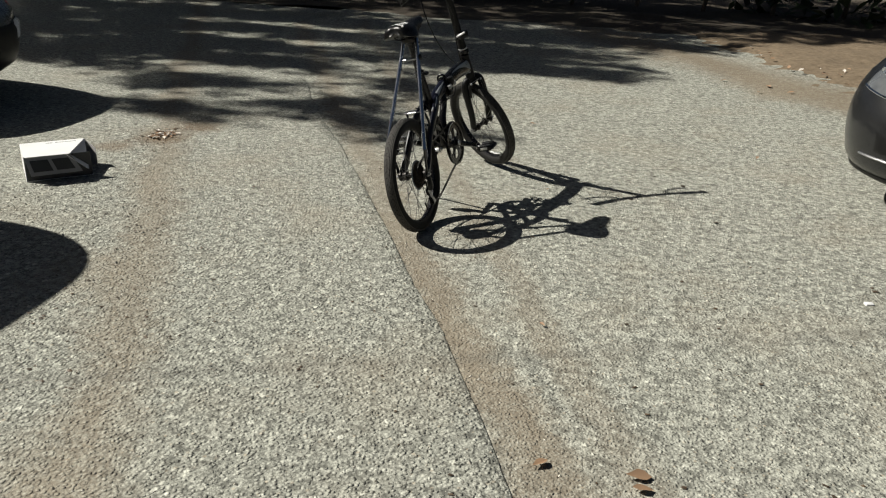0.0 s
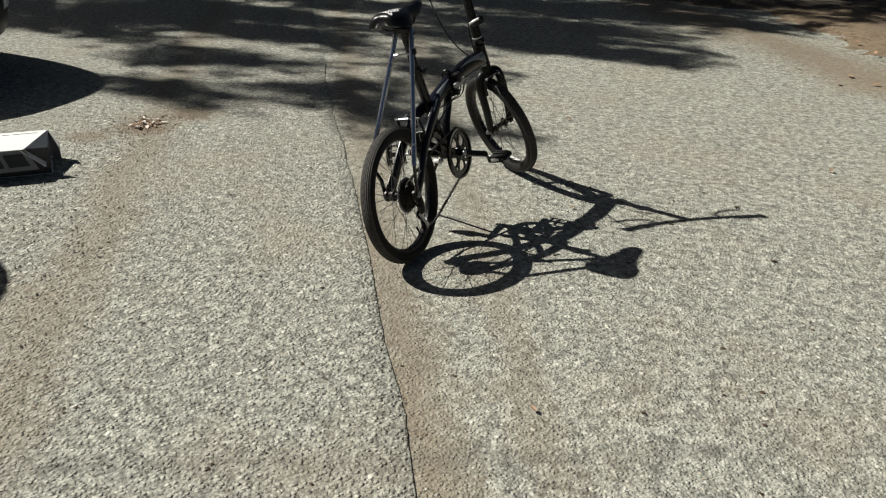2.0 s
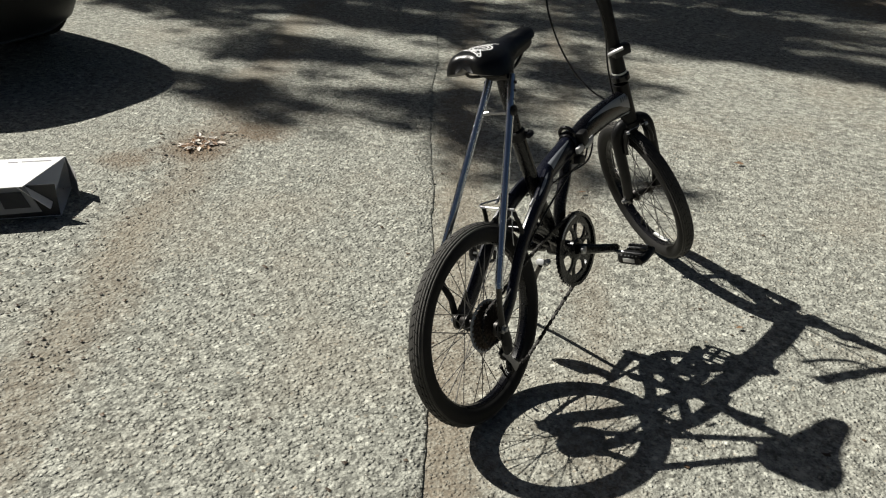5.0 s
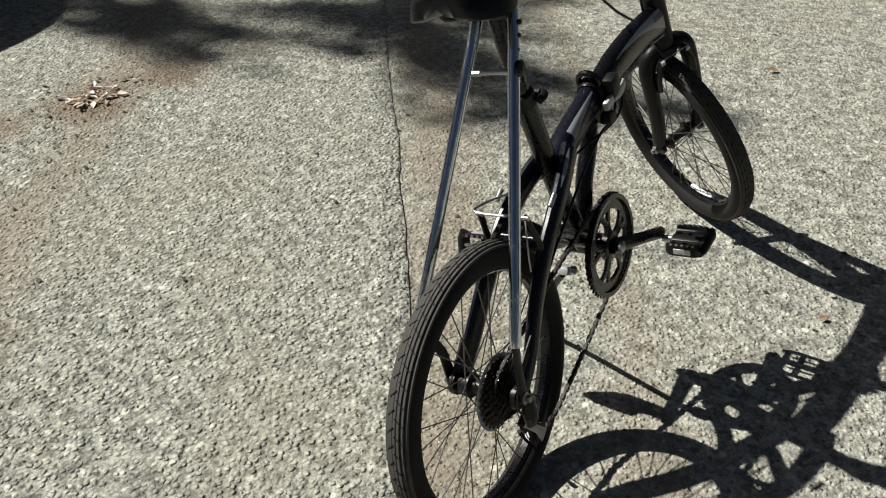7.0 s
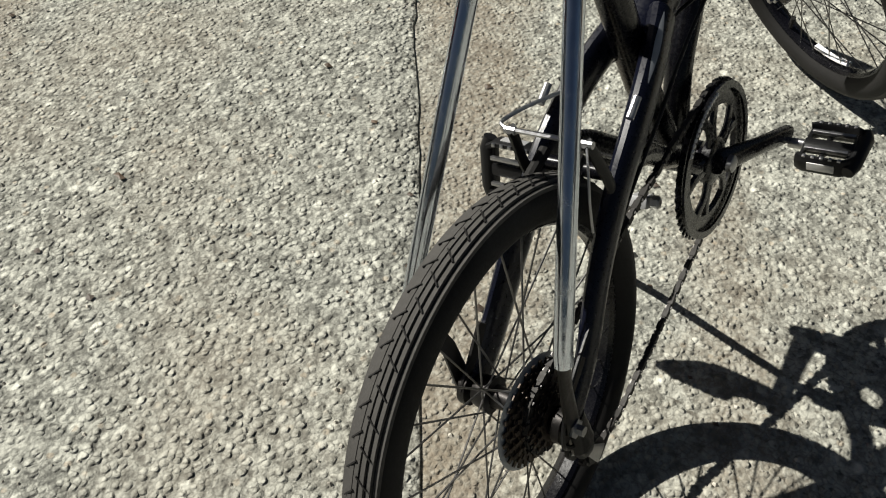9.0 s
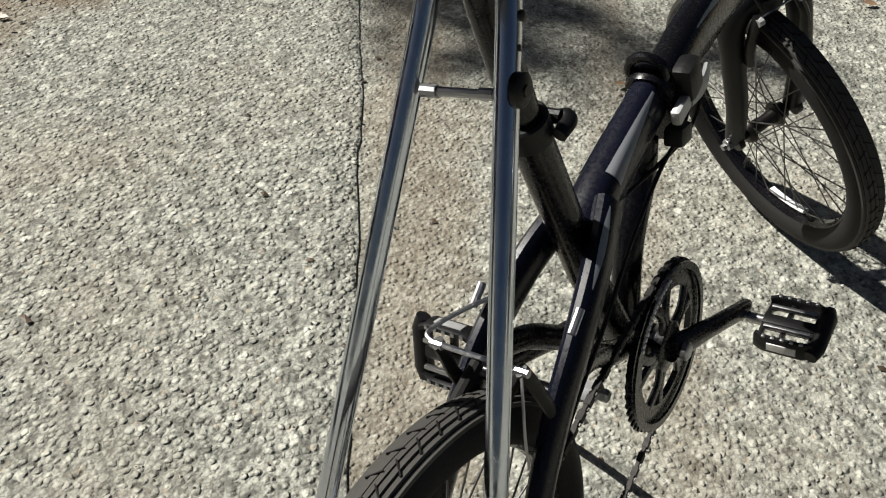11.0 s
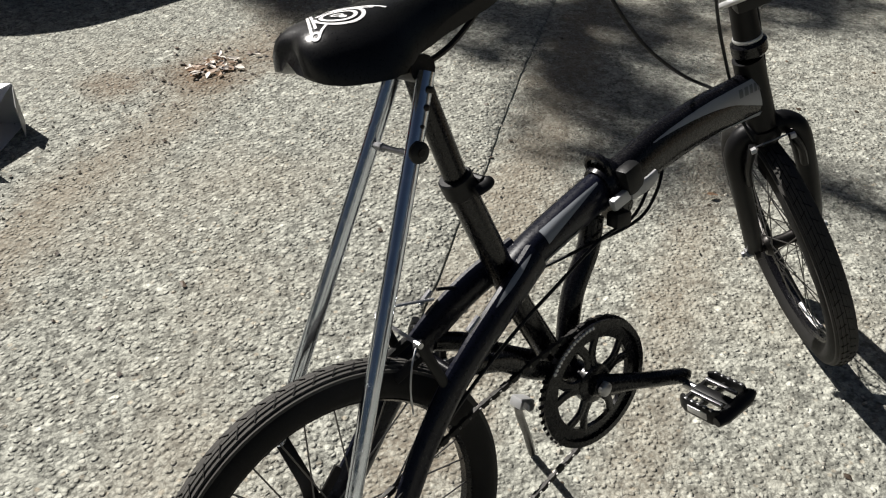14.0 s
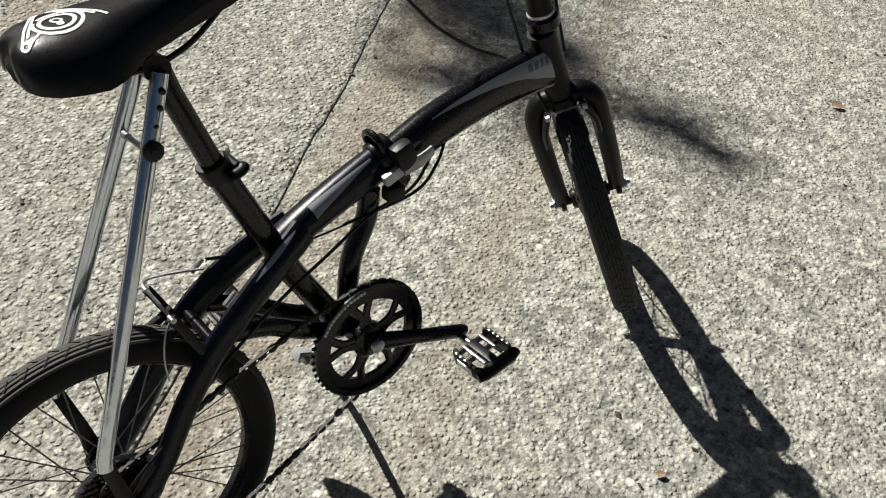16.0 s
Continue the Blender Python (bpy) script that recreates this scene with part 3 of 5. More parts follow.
def seat_at(y):
    for a, b in zip(SEAT, SEAT[1:]):
        if a[0] <= y <= b[0]:
            t = (y - a[0]) / (b[0] - a[0])
            return [lerp(p, q, t) for p, q in zip(a, b)][1:]
    return list(SEAT[-1][1:])


def seat_z(x, y):
    w, top, low = seat_at(y)
    t = min(1, abs(x) / max(w, 0.004))
    return low + (top - low) * (1 - t ** 2.9) ** (1 / 2.1)


bm = B()
rings = []
for i in range(43):
    y = lerp(SEAT[0][0], SEAT[-1][0], (1 - math.cos(math.pi * i / 42)) / 2)
    w, top, low = seat_at(y)
    notch = 0.008 * max(0.0, 1 - (y - SEAT[0][0]) / 0.05)       # the tail is dented in the middle
    ring = []
    for k in range(25):
        x = w * math.sin(math.pi * (k / 24 - 0.5))
        back = notch * math.exp(-(x / 0.020) ** 2)
        ring.append(bm.verts.new((x, y + back, seat_z(x * 0.999, y))))
    for k in range(1, 8):
        x = w * (1 - k / 4) * 0.86
        ring.append(bm.verts.new((x, y, low + 0.014 * (1 - abs(1 - k / 4)))))
    rings.append(ring)
for a, b in zip(rings, rings[1:]):
    for k in range(32):
        bm.faces.new((a[k], a[(k + 1) % 32], b[(k + 1) % 32], b[k]))
bm.faces.new(rings[0][::-1])
bm.faces.new(rings[-1])
saddle = part("saddle", bm, VINYL, bike, "black padded vinyl saddle with white emblem", angle=60)


def drawn(points, r, closed=False):
    """A flat printed ribbon on the top of the saddle."""
    bm, rows, n = B(), [], len(points)
    for i, (x, y) in enumerate(points):
        a = points[(i - 1) % n] if closed or i else points[0]
        b = points[(i + 1) % n] if closed or i < n - 1 else points[-1]
        d = math.hypot(b[0] - a[0], b[1] - a[1]) or 1
        nx, ny = -(b[1] - a[1]) / d * r, (b[0] - a[0]) / d * r
        rows.append([bm.verts.new((x + k * nx, y + k * ny, seat_z(x + k * nx, y + k * ny) + 0.0007)) for k in (-1, 0, 1)])
    for p, q in list(zip(rows, rows[1:])) + ([(rows[-1], rows[0])] if closed else []):
        for k in range(2):
            bm.faces.new((p[k], p[k + 1], q[k + 1], q[k]))
    return bm


def ring_points(cx, cy, a, b, turn_by=0.0, lo=0, hi=360, n=36):
    out = []
    for k in range(n + (hi - lo < 360)):
        w = radians(lo + (hi - lo) * k / n)
        x, y = a * math.cos(w), b * math.sin(w)
        c, s = math.cos(turn_by), math.sin(turn_by)
        out.append((cx + x * c - y * s, cy + x * s + y * c))
    return out


def stroke(x0, y0, x1, y1):
    return [(lerp(x0, x1, k / 14), lerp(y0, y1, k / 14)) for k in range(15)]


emblem = [ring_points(0.013, 0.1355, 0.0250, 0.0245, 0.5, -150, 190), ring_points(0.012, 0.135, 0.0180, 0.0170, 0.5), ring_points(0.010, 0.135, 0.0060, 0.0042, 0.5), ring_points(0.034, 0.0945, 0.0042, 0.0040, 0, 0, 360, 14),
          stroke(-0.050, 0.131, 0.030, 0.181), stroke(-0.042, 0.1305, 0.022, 0.171), stroke(-0.050, 0.131, 0.031, 0.0925), stroke(-0.040, 0.130, 0.026, 0.1005), stroke(0.0375, 0.0965, 0.026, 0.113), stroke(-0.036, 0.1315, -0.004, 0.1535), ring_points(0.020, 0.136, 0.0030, 0.0022, 0.4, 0, 360, 12)]
for i, line in enumerate(emblem):
    part("emblem_line", drawn(line, 0.0021 if i in (0, 1) else 0.0015, i in (1, 2, 3, 10)), WHITE, saddle, "white printed emblem line")
for k in range(7):                              # lettering as plain bars
    y = 0.262 + k * 0.0075
    part("bar", drawn([(0.012 + 0.0008 * k, y), (0.021 + 0.0008 * k, y - 0.002)], 0.0013), LETTER, saddle, "dark grey lettering bar")
bm = B()
shell = []
for y, w, z in ((0.098, 0.026, 0.826), (0.110, 0.036, 0.822), (0.130, 0.046, 0.814), (0.160, 0.046, 0.808), (0.200, 0.038, 0.810), (0.250, 0.028, 0.818), (0.320, 0.022, 0.830), (0.350, 0.012, 0.836)):
    shell.append([bm.verts.new(q) for q in ((-w, y, z + 0.012), (-w * 0.96, y, z - 0.004), (-w * 0.6, y, z - 0.006), (w * 0.6, y, z - 0.006), (w * 0.96, y, z - 0.004), (w, y, z + 0.012))])
for p, q in zip(shell, shell[1:]):
    for k in range(6):
        bm.faces.new((p[k], p[(k + 1) % 6], q[(k + 1) % 6], q[k]))
bm.faces.new(shell[0][::-1])
bm.faces.new(shell[-1])
part("saddle_base", bm, PLASTIC, bike, "black plastic saddle base shell")
for s in (-1, 1):
    part("saddle_rail", tube(B(), spline([(s * 0.016, 0.100, 0.824), (s * 0.020, 0.125, 0.802), (s * 0.022, 0.20, 0.790), (s * 0.018, 0.26, 0.799), (s * 0.008, 0.325, 0.832)], 5), 0.0036, 8), DARKSTEEL, bike, "dark steel saddle rail")
bm = tube(B(), [(-0.030, 0.212, 0.788), (0.030, 0.212, 0.788)], 0.016, 14)
part("saddle_clamp", bm, DARKSTEEL, bike, "dark steel saddle clamp")

# two chromed struts from the saddle clamp to the rear axle
for s in (-1, 1):
    o = 0.0 if s > 0 else 0.009
    foot = Vector((0.078, -0.014, 0)) if s > 0 else Vector((-0.097, -0.018, 0))
    line = [(s * 0.034 + o, 0.212, 0.786), (s * 0.040 + o, 0.190, 0.745), (lerp(s * 0.040 + o, foot.x, 0.58), lerp(0.190, foot.y, 0.58), 0.525), (foot.x, foot.y, 0.366), (foot.x + s * 0.001, foot.y - 0.004, 0.352)]
    strut = part("support_strut", tube(B(), line, [(0.0085, 0.0100)] * 5, 18, side=(1, 0, 0), power=2.2), CHROME, bike, "chromed steel strut from saddle to rear axle")
    part("foot_plate", tube(B(), [(foot.x, foot.y - 0.002, 0.362), (s * 0.070, -0.013, 0.300), (s * 0.067, -0.011, 0.243)], [(0.0030, 0.0095), (0.0030, 0.0100), (0.0030, 0.0120)], 10, side=(1, 0, 0), power=3), DARKSTEEL, strut, "flat dark steel end plate")
    for k, (y, z) in enumerate(((0.2045, 0.770), (0.196, 0.753), (0.185, 0.735))):
        part("rivet", turned(B(), [(0, 0.0042), (0.003, 0.0036), (0.004, 0.001)], 10), DARKSTEEL, strut, "", pose(s * 0.046 + o, y, z, 0, 0, 0 if s > 0 else 180))
part("cross_bolt", tube(B(), [(-0.024, 0.168, 0.706), (0.056, 0.170, 0.708)], 0.0036, 10), STEEL, bike, "thin steel cross bolt")
knob = part("knob", turned(B(), [(0, 0.008), (0.002, 0.0122), (0.006, 0.0122), (0.008, 0.009)], 20), PLASTIC, bike, "round black knob on the strut", pose(0.050, 0.172, 0.712))
part("knob_cap", turned(B(), [(0.008, 0.0045), (0.0095, 0.004)], 14), DARKSTEEL, knob)
part("bolt_sleeve", tube(B(), [(0.022, 0.170, 0.707), (0.034, 0.170, 0.7075)], 0.0046, 10), STEEL, bike)
part("bolt_end", tube(B(), [(-0.026, 0.168, 0.7058), (-0.012, 0.168, 0.7062)], 0.0050, 10), STEEL, bike, "pale bolt head")

# cranks, chainring, pedals
RING_R = 0.098
bm = B()
teeth = 48
turned(bm, [(-0.0035, RING_R - 0.027), (-0.0035, RING_R - 0.001), (0.0035, RING_R - 0.001), (0.0035, RING_R - 0.027)], 64, True)
for k in range(teeth):
    w = 2 * math.pi * k / teeth
    box(bm, (0.0022, 0.005, 0.006), Matrix.Rotation(w, 4, "X") @ pose(-0.001, 0, RING_R + 0.001))
chainring = part("chainring", bm, BLACK, bike, "black toothed chainring", pose(0.043, BB.y, BB.z))
for k in range(5):
    w = radians(72 * k + 20)
    bm = B()
    for side in (-1, 1):
        line = [(0.002, 0.020 * math.cos(w + side * 0.35), 0.020 * math.sin(w + side * 0.35)), (0.002, 0.048 * math.cos(w + side * 0.10), 0.048 * math.sin(w + side * 0.10)), (0.0, 0.079 * math.cos(w + side * 0.26), 0.079 * math.sin(w + side * 0.26))]
        tube(bm, spline(line, 4), [(0.0038, 0.0072)] * 9, 8, side=(1, 0, 0))
    part("chainring_arm", bm, BLACK, chainring)
part("chainring_hub", turned(B(), [(-0.012, 0.022), (-0.004, 0.030), (0.006, 0.030), (0.009, 0.024)], 24), BLACK, chainring)
bm = B()
turned(bm, [(0.0055, RING_R + 0.001), (0.0085, RING_R + 0.001), (0.0085, RING_R - 0.008), (0.0055, RING_R - 0.008)], 64, True)
part("chain_guard", bm, BLACK, chainring, "black guard ring")
# pale discs stand in for glints of light along one arc of the ring
for k in range(15):
    w = radians(88 + 3.8 * k)
    part("pin_glint", turned(B(), [(0, 0.0031), (0.0018, 0.0022)], 8), ALLOY, chainring, "", pose(0.0086, (RING_R - 0.004) * math.cos(w), (RING_R - 0.004) * math.sin(w)))


def pedal(parent, m, s):
    """An open platform pedal: body, two cage plates with teeth, reflector; the axle runs outwards along x."""
    bm = B()
    box(bm, (0.082, 0.020, 0.016), pose(s * 0.052, 0, 0), 0.005)
    body = part("pedal", bm, PLASTIC, parent, "black plastic platform pedal", m)
    for y in (-0.041, 0.041):
        bm = B()
        tube(bm, [(s * 0.012, y * 0.86, 0), (s * 0.024, y, 0), (s * 0.084, y, 0), (s * 0.096, y * 0.86, 0)], [(0.0055, 0.013)] * 4, 10, side=(0, 1, 0), power=3)
        part("cage_bar", bm, PLASTIC, body)
        for k in range(5):
            bm = B()
            box(bm, (0.006, 0.006, 0.005), pose(s * (0.026 + 0.014 * k), y, 0.0115), 0.001)
            part("cage_tooth", bm, STEEL, body, "worn steel tooth")
        bm = B()
        box(bm, (0.044, 0.003, 0.012), pose(s * 0.054, y * 1.12, 0), 0.001)
        part("pedal_reflector", bm, ALLOY, body, "pale clear reflector")
    for x in (0.016, 0.048, 0.090):
        bm = B()
        box(bm, (0.007, 0.080, 0.011), pose(s * x, 0, 0), 0.002)
        part("cage_rib", bm, PLASTIC, body)
    part("outer_end", tube(B(), [(s * 0.097, -0.047, 0), (s * 0.101, -0.030, 0), (s * 0.102, 0.030, 0), (s * 0.097, 0.047, 0)], [(0.0075, 0.011), (0.0105, 0.013), (0.0105, 0.013), (0.0075, 0.011)], 12, side=(0, 0, 1)), PLASTIC, body, "thick rounded outer end")
    for y in (-0.020, 0.020):
        bm = B()
        box(bm, (0.070, 0.006, 0.006), pose(s * 0.054, y, 0.0105), 0.0015)
        part("tread_rail", bm, STEEL, body, "worn grey tread rail")
    part("pedal_axle", tube(B(), [(-s * 0.014, 0, 0), (s * 0.020, 0, 0)], 0.0075, 12), STEEL, body, "steel pedal axle")
    return body


for s, way in ((1, CRANK_WAY), (-1, -CRANK_WAY)):
    a, b = BB + Vector((s * 0.055, 0, 0)), BB + Vector((s * 0.086, 0, 0)) + way * CRANK
    crank = part("crank", tube(B(), [a - way * 0.012, a, a.lerp(b, 0.5), b, b + way * 0.012], [(0.009, 0.013), (0.011, 0.016), (0.008, 0.0125), (0.008, 0.0125), (0.006, 0.008)], 14, side=(1, 0, 0), power=2.4), BLACK, bike, "black crank arm")
    part("crank_bolt", turned(B(), [(0, 0.011), (0.006, 0.011), (0.008, 0.008)], 14), STEEL, crank, "steel crank bolt", pose(*(a + Vector((s * 0.010, 0, 0))), 0, 0, 0 if s > 0 else 180))
    pedal(bike, Matrix.Translation(b + Vector((s * 0.014, 0, -0.006 if s < 0 else -0.013))) @ pose(0, 0, 0, 4 if s > 0 else 74) @ Matrix.Diagonal((0.84 if s < 0 else 0.77, 0.86, 1, 1)), s)

# cassette, chain, derailleur
SPROCKETS = [(0.024, 0.057), (0.0275, 0.051), (0.031, 0.046), (0.0345, 0.040), (0.038, 0.034), (0.0415, 0.029), (0.045, 0.026)]
for i, (x, r) in enumerate(SPROCKETS):
    bm = B()
    turned(bm, [(-0.0009, 0.015), (-0.0009, r - 0.003), (0.0009, r - 0.003), (0.0009, 0.015)], 36, True)
    n = int(2 * math.pi * r / 0.0127)
    for k in range(n):
        box(bm, (0.0017, 0.005, 0.007), Matrix.Rotation(2 * math.pi * k / n, 4, "X") @ pose(0, 0, r - 0.001))
    part("sprocket", bm, SPROCKET, rear_wheel, "rusty oily steel sprocket", pose(x, 0, 0))
part("spoke_guard", turned(B(), [(0.0200, 0.020), (0.0195, 0.062), (0.0205, 0.064), (0.0215, 0.062), (0.0215, 0.020)], 40, True), GREY, rear_wheel, "smoky plastic spoke guard disc")
JOCKEY = [(Vector((0.040, 0.018, 0.158)), 0.019), (Vector((0.040, 0.050, 0.108)), 0.019)]


def arc(cx, cy, r, lo, hi, n):
    return [(cx + r * math.cos(radians(lerp(lo, hi, k / n))), cy + r * math.sin(radians(lerp(lo, hi, k / n)))) for k in range(n + 1)]


loop = arc(BB.y, BB.z, RING_R, 100, -105, 26) + [(0.27, 0.148), (0.19, 0.118), (0.12, 0.096)] + arc(JOCKEY[1][0].y, JOCKEY[1][0].z, 0.019, -60, -200, 6) + arc(JOCKEY[0][0].y, JOCKEY[0][0].z, 0.019, -20, 60, 4) + arc(0, WHEEL_R, 0.046, -60, -262, 14) + [(0.10, 0.318), (0.20, 0.346), (0.29, 0.364)]
path = [Vector((lerp(0.034, 0.041, min(1, max(0, y / 0.30))), y, z)) for y, z in loop]
path.append(path[0])
bm = B()
links, carry = [], 0.0
for a, b in zip(path, path[1:]):
    d = (b - a).length
    while carry < d:
        links.append((a.lerp(b, carry / d), (b - a).normalized()))
        carry += 0.0090
    carry -= d
for i, (p, t) in enumerate(links):
    w = math.atan2(t.z, t.y)
    box(bm, (0.0066 if i % 2 else 0.0042, 0.0105, 0.0078 if i % 2 else 0.0062), Matrix.Translation(p) @ Matrix.Rotation(w, 4, "X"))
pins = B()
for p, t in links[::2]:
    box(pins, (0.0078, 0.0032, 0.0032), Matrix.Translation(p) @ Matrix.Rotation(math.atan2(t.z, t.y), 4, "X"))
chain = part("chain", bm, CHAIN, bike, "oily steel bicycle chain")
part("pin_row", pins, SPOKE, chain, "worn chain pins")
bm = tube(B(), [(0.060, 0.004, 0.238), (0.064, 0.002, 0.200), (0.056, 0.014, 0.172)], [(0.008, 0.013), (0.011, 0.017), (0.010, 0.015)], 12, side=(1, 0, 0))
mech = part("rear_derailleur", bm, PLASTIC, bike, "black rear derailleur")
for c, r in JOCKEY:
    part("jockey_wheel", turned(B(), [(-0.003, 0.005), (-0.003, 0.017), (0.003, 0.017), (0.003, 0.005)], 18), PLASTIC, mech, "", Matrix.Translation(c))
for x in (0.034, 0.046):
    part("cage_plate", tube(B(), [(x, 0.010, 0.170), (x, 0.035, 0.130), (x, 0.054, 0.100)], [(0.0012, 0.011), (0.0012, 0.007), (0.0012, 0.012)], 8, side=(1, 0, 0)), STEEL, mech, "steel pulley cage plate")
part("gear_cable", tube(B(), spline([(0.060, 0.010, 0.190), (0.066, -0.030, 0.235), (0.064, 0.000, 0.285), (0.058, 0.060, 0.315)], 6), 0.0024, 6), PLASTIC, mech, "black cable housing")

# rear brake
for s in (-1, 1):
    arm = part("brake_arm", tube(B(), spline([(s * 0.046, 0.156, 0.402), (s * 0.048, 0.146, 0.432), (s * 0.044, 0.136, 0.466), (s * 0.041, 0.129, 0.486)], 5), [(0.0045, 0.0068)] * 16, 10, side=(1, 0, 0)), PLASTIC, bike, "black brake arm")
    part("brake_pad", tube(B(), [(s * 0.020, 0.148, 0.452), (s * 0.020, 0.100, 0.438)], 0.0065, 10), RUBBER, arm)
    part("brake_bolt", tube(B(), [(s * 0.036, 0.129, 0.484), (s * 0.048, 0.129, 0.484)], 0.004, 8), STEEL, arm, "silver bolt")
part("brake_wire", tube(B(), [(-0.040, 0.129, 0.485), (0.041, 0.129, 0.485)], 0.0026, 6), STEEL, bike, "thin brake wire")
part("brake_noodle", tube(B(), spline([(-0.038, 0.129, 0.485), (-0.052, 0.131, 0.486), (-0.056, 0.140, 0.487), (-0.046, 0.168, 0.486), (-0.029, 0.205, 0.482)], 6), 0.0022, 8), STEEL, bike, "bent silver cable guide")
part("loose_cable", tube(B(), spline([(0.041, 0.129, 0.486), (0.050, 0.112, 0.470), (0.054, 0.100, 0.440), (0.055, 0.096, 0.408)], 6), 0.0013, 6), STEEL, bike, "loose cable end")
part("brake_cable", tube(B(), spline([(-0.034, 0.215, 0.490), (-0.030, 0.33, 0.450), (0.012, 0.44, 0.468), (0.024, 0.53, 0.474), (0.022, 0.575, 0.500), (0.008, 0.61, 0.530)], 8), 0.0025, 8), PLASTIC, bike, "black brake cable entering the beam")
part("gear_cable", tube(B(), spline([(0.058, 0.060, 0.315), (0.050, 0.170, 0.382), (0.046, 0.27, 0.430), (0.032, 0.36, 0.450), (0.026, 0.45, 0.476), (0.020, 0.53, 0.482), (0.008, 0.59, 0.524)], 8), 0.0025, 8), PLASTIC, bike, "black gear cable along the frame")
for s in (-1, 1):
    part("spring_bolt", tube(B(), [(s * 0.050, 0.195, 0.470), (s * 0.050, 0.215, 0.482)], 0.0042, 10), STEEL, bike, "small silver bolt")
part("stay_bridge", tube(B(), [(-0.046, 0.168, 0.420), (0.046, 0.168, 0.420)], 0.008, 12), BLACK, bike, "black bridge tube between the stays")

# kickstand
bm = tube(B(), spline([(-0.012, 0.300, 0.262), (-0.055, 0.330, 0.205), (-0.105, 0.375, 0.110), (-0.130, 0.398, 0.046), (-0.138, 0.405, 0.028)], 5), 0.0065, 10)
stand = part("kickstand", bm, DARKSTEEL, bike, "dark steel kickstand leg")
bm = B()
box(bm, (0.024, 0.028, 0.016), pose(0.006, 0.290, 0.278, -30), 0.004)
bracket = part("stand_bracket", bm, ALLOY_DULL, bike, "pale alloy stand bracket", Matrix.Translation((-0.012, 0.012, -0.008)))
part("bracket_bolt", turned(B(), [(0, 0.008), (0.008, 0.008), (0.010, 0.005)], 6), STEEL, bracket, "", pose(0.022, 0.286, 0.284))

# fork, stem and handlebar turn together
part("head_tube", tube(B(), [(0, 0, -0.095), (0, 0, 0.032)], 0.0235, 22), SATIN, bike, "black head tube", STEERER)
fork = part("fork_crown", tube(B(), [(0, 0, -0.098), (0, 0, -0.112), (0, 0, -0.124)], [0.026, 0.028, 0.024], 22), SATIN, bike, "black fork crown", STEERER)
for s in (-1, 1):
    line = spline([(0, 0, -0.108), (s * 0.030, 0, -0.105), (s * 0.052, 0, -0.130), (s * 0.056, 0.0, -0.190), (s * 0.056, 0.008, -0.290), (s * 0.055, FORK_AXLE.y, FORK_AXLE.z + 0.006)], 6)
    rr = [lerp(0.0205, 0.0155, min(1, i / 30)) for i in range(len(line))]
    leg = part("fork_leg", tube(B(), line, rr, 16), SATIN, fork, "black fork leg")
    part("fork_end", tube(B(), [(s * 0.050, FORK_AXLE.y - 0.004, FORK_AXLE.z), (s * 0.060, FORK_AXLE.y - 0.004, FORK_AXLE.z)], 0.016, 14), DARKSTEEL, fork)
    part("front_axle_nut", turned(B(), [(0, 0.0105), (0.012, 0.0105), (0.014, 0.006), (0.020, 0.006)], 6), STEEL, fork, "", pose(s * 0.060, FORK_AXLE.y, FORK_AXLE.z, 0, 0, 0 if s > 0 else 180))
    part("front_brake_arm", tube(B(), spline([(s * 0.046, -0.022, -0.185), (s * 0.044, -0.026, -0.150), (s * 0.030, -0.030, -0.108)], 5), [(0.006, 0.009)] * 11, 10, side=(1, 0, 0)), PLASTIC, fork, "black brake arm")
    part("front_brake_pad", tube(B(), [(s * 0.020, -0.042, -0.168), (s * 0.020, 0.006, -0.166)], 0.0065, 10), RUBBER, fork)
    part("brake_bolt", tube(B(), [(s * 0.028, -0.036, -0.112), (s * 0.036, -0.036, -0.112)], 0.0055, 8), ALLOY, fork, "silver bolt")
part("brake_wire", tube(B(), [(-0.034, -0.032, -0.110), (0.034, -0.032, -0.110)], 0.0014, 6), STEEL, fork)
stem = part("stem", tube(B(), [(0, 0, 0.034), (0, 0, 0.10), (0, 0, 0.28), (0, 0, 0.415)], [0.022, 0.0195, 0.018, 0.018], 20), SATIN, bike, "tall black handlebar stem", STEM)
part("stem_collar", turned(B(), [(0.030, 0.024), (0.034, 0.027), (0.050, 0.027), (0.054, 0.023)], 24, axis="Z"), BLACK, stem, "black stem collar")
part("stem_ring", turned(B(), [(0.0545, 0.0215), (0.056, 0.0225), (0.059, 0.0225), (0.0605, 0.0215)], 24, axis="Z"), ALLOY, stem, "silver ring")
bm = B()
box(bm, (0.052, 0.030, 0.030), pose(0.008, -0.020, 0.128), 0.006)
hug = part("stem_clamp", bm, PLASTIC, stem, "black stem clamp")
part("clamp_lever", tube(B(), spline([(0.003, 0.751, 0.718), (0.026, 0.745, 0.727), (0.050, 0.755, 0.736)], 5), [(0.0055, 0.0045)] * 11, 10), ALLOY, hug, "silver clamp lever", STEM.inverted())
bm = B()
box(bm, (0.026, 0.030, 0.030), pose(0.012, 0.030, 0.045), 0.006)
part("stem_latch", bm, PLASTIC, stem, "black stem latch")
handlebar = part("handlebar", tube(B(), spline([(-0.275, -0.030, 0.425), (-0.14, -0.006, 0.422), (-0.04, 0, 0.418), (0.04, 0, 0.418), (0.14, -0.006, 0.422), (0.275, -0.030, 0.425)], 6), 0.0125, 14), BLACK, bike, "straight black handlebar", STEM)
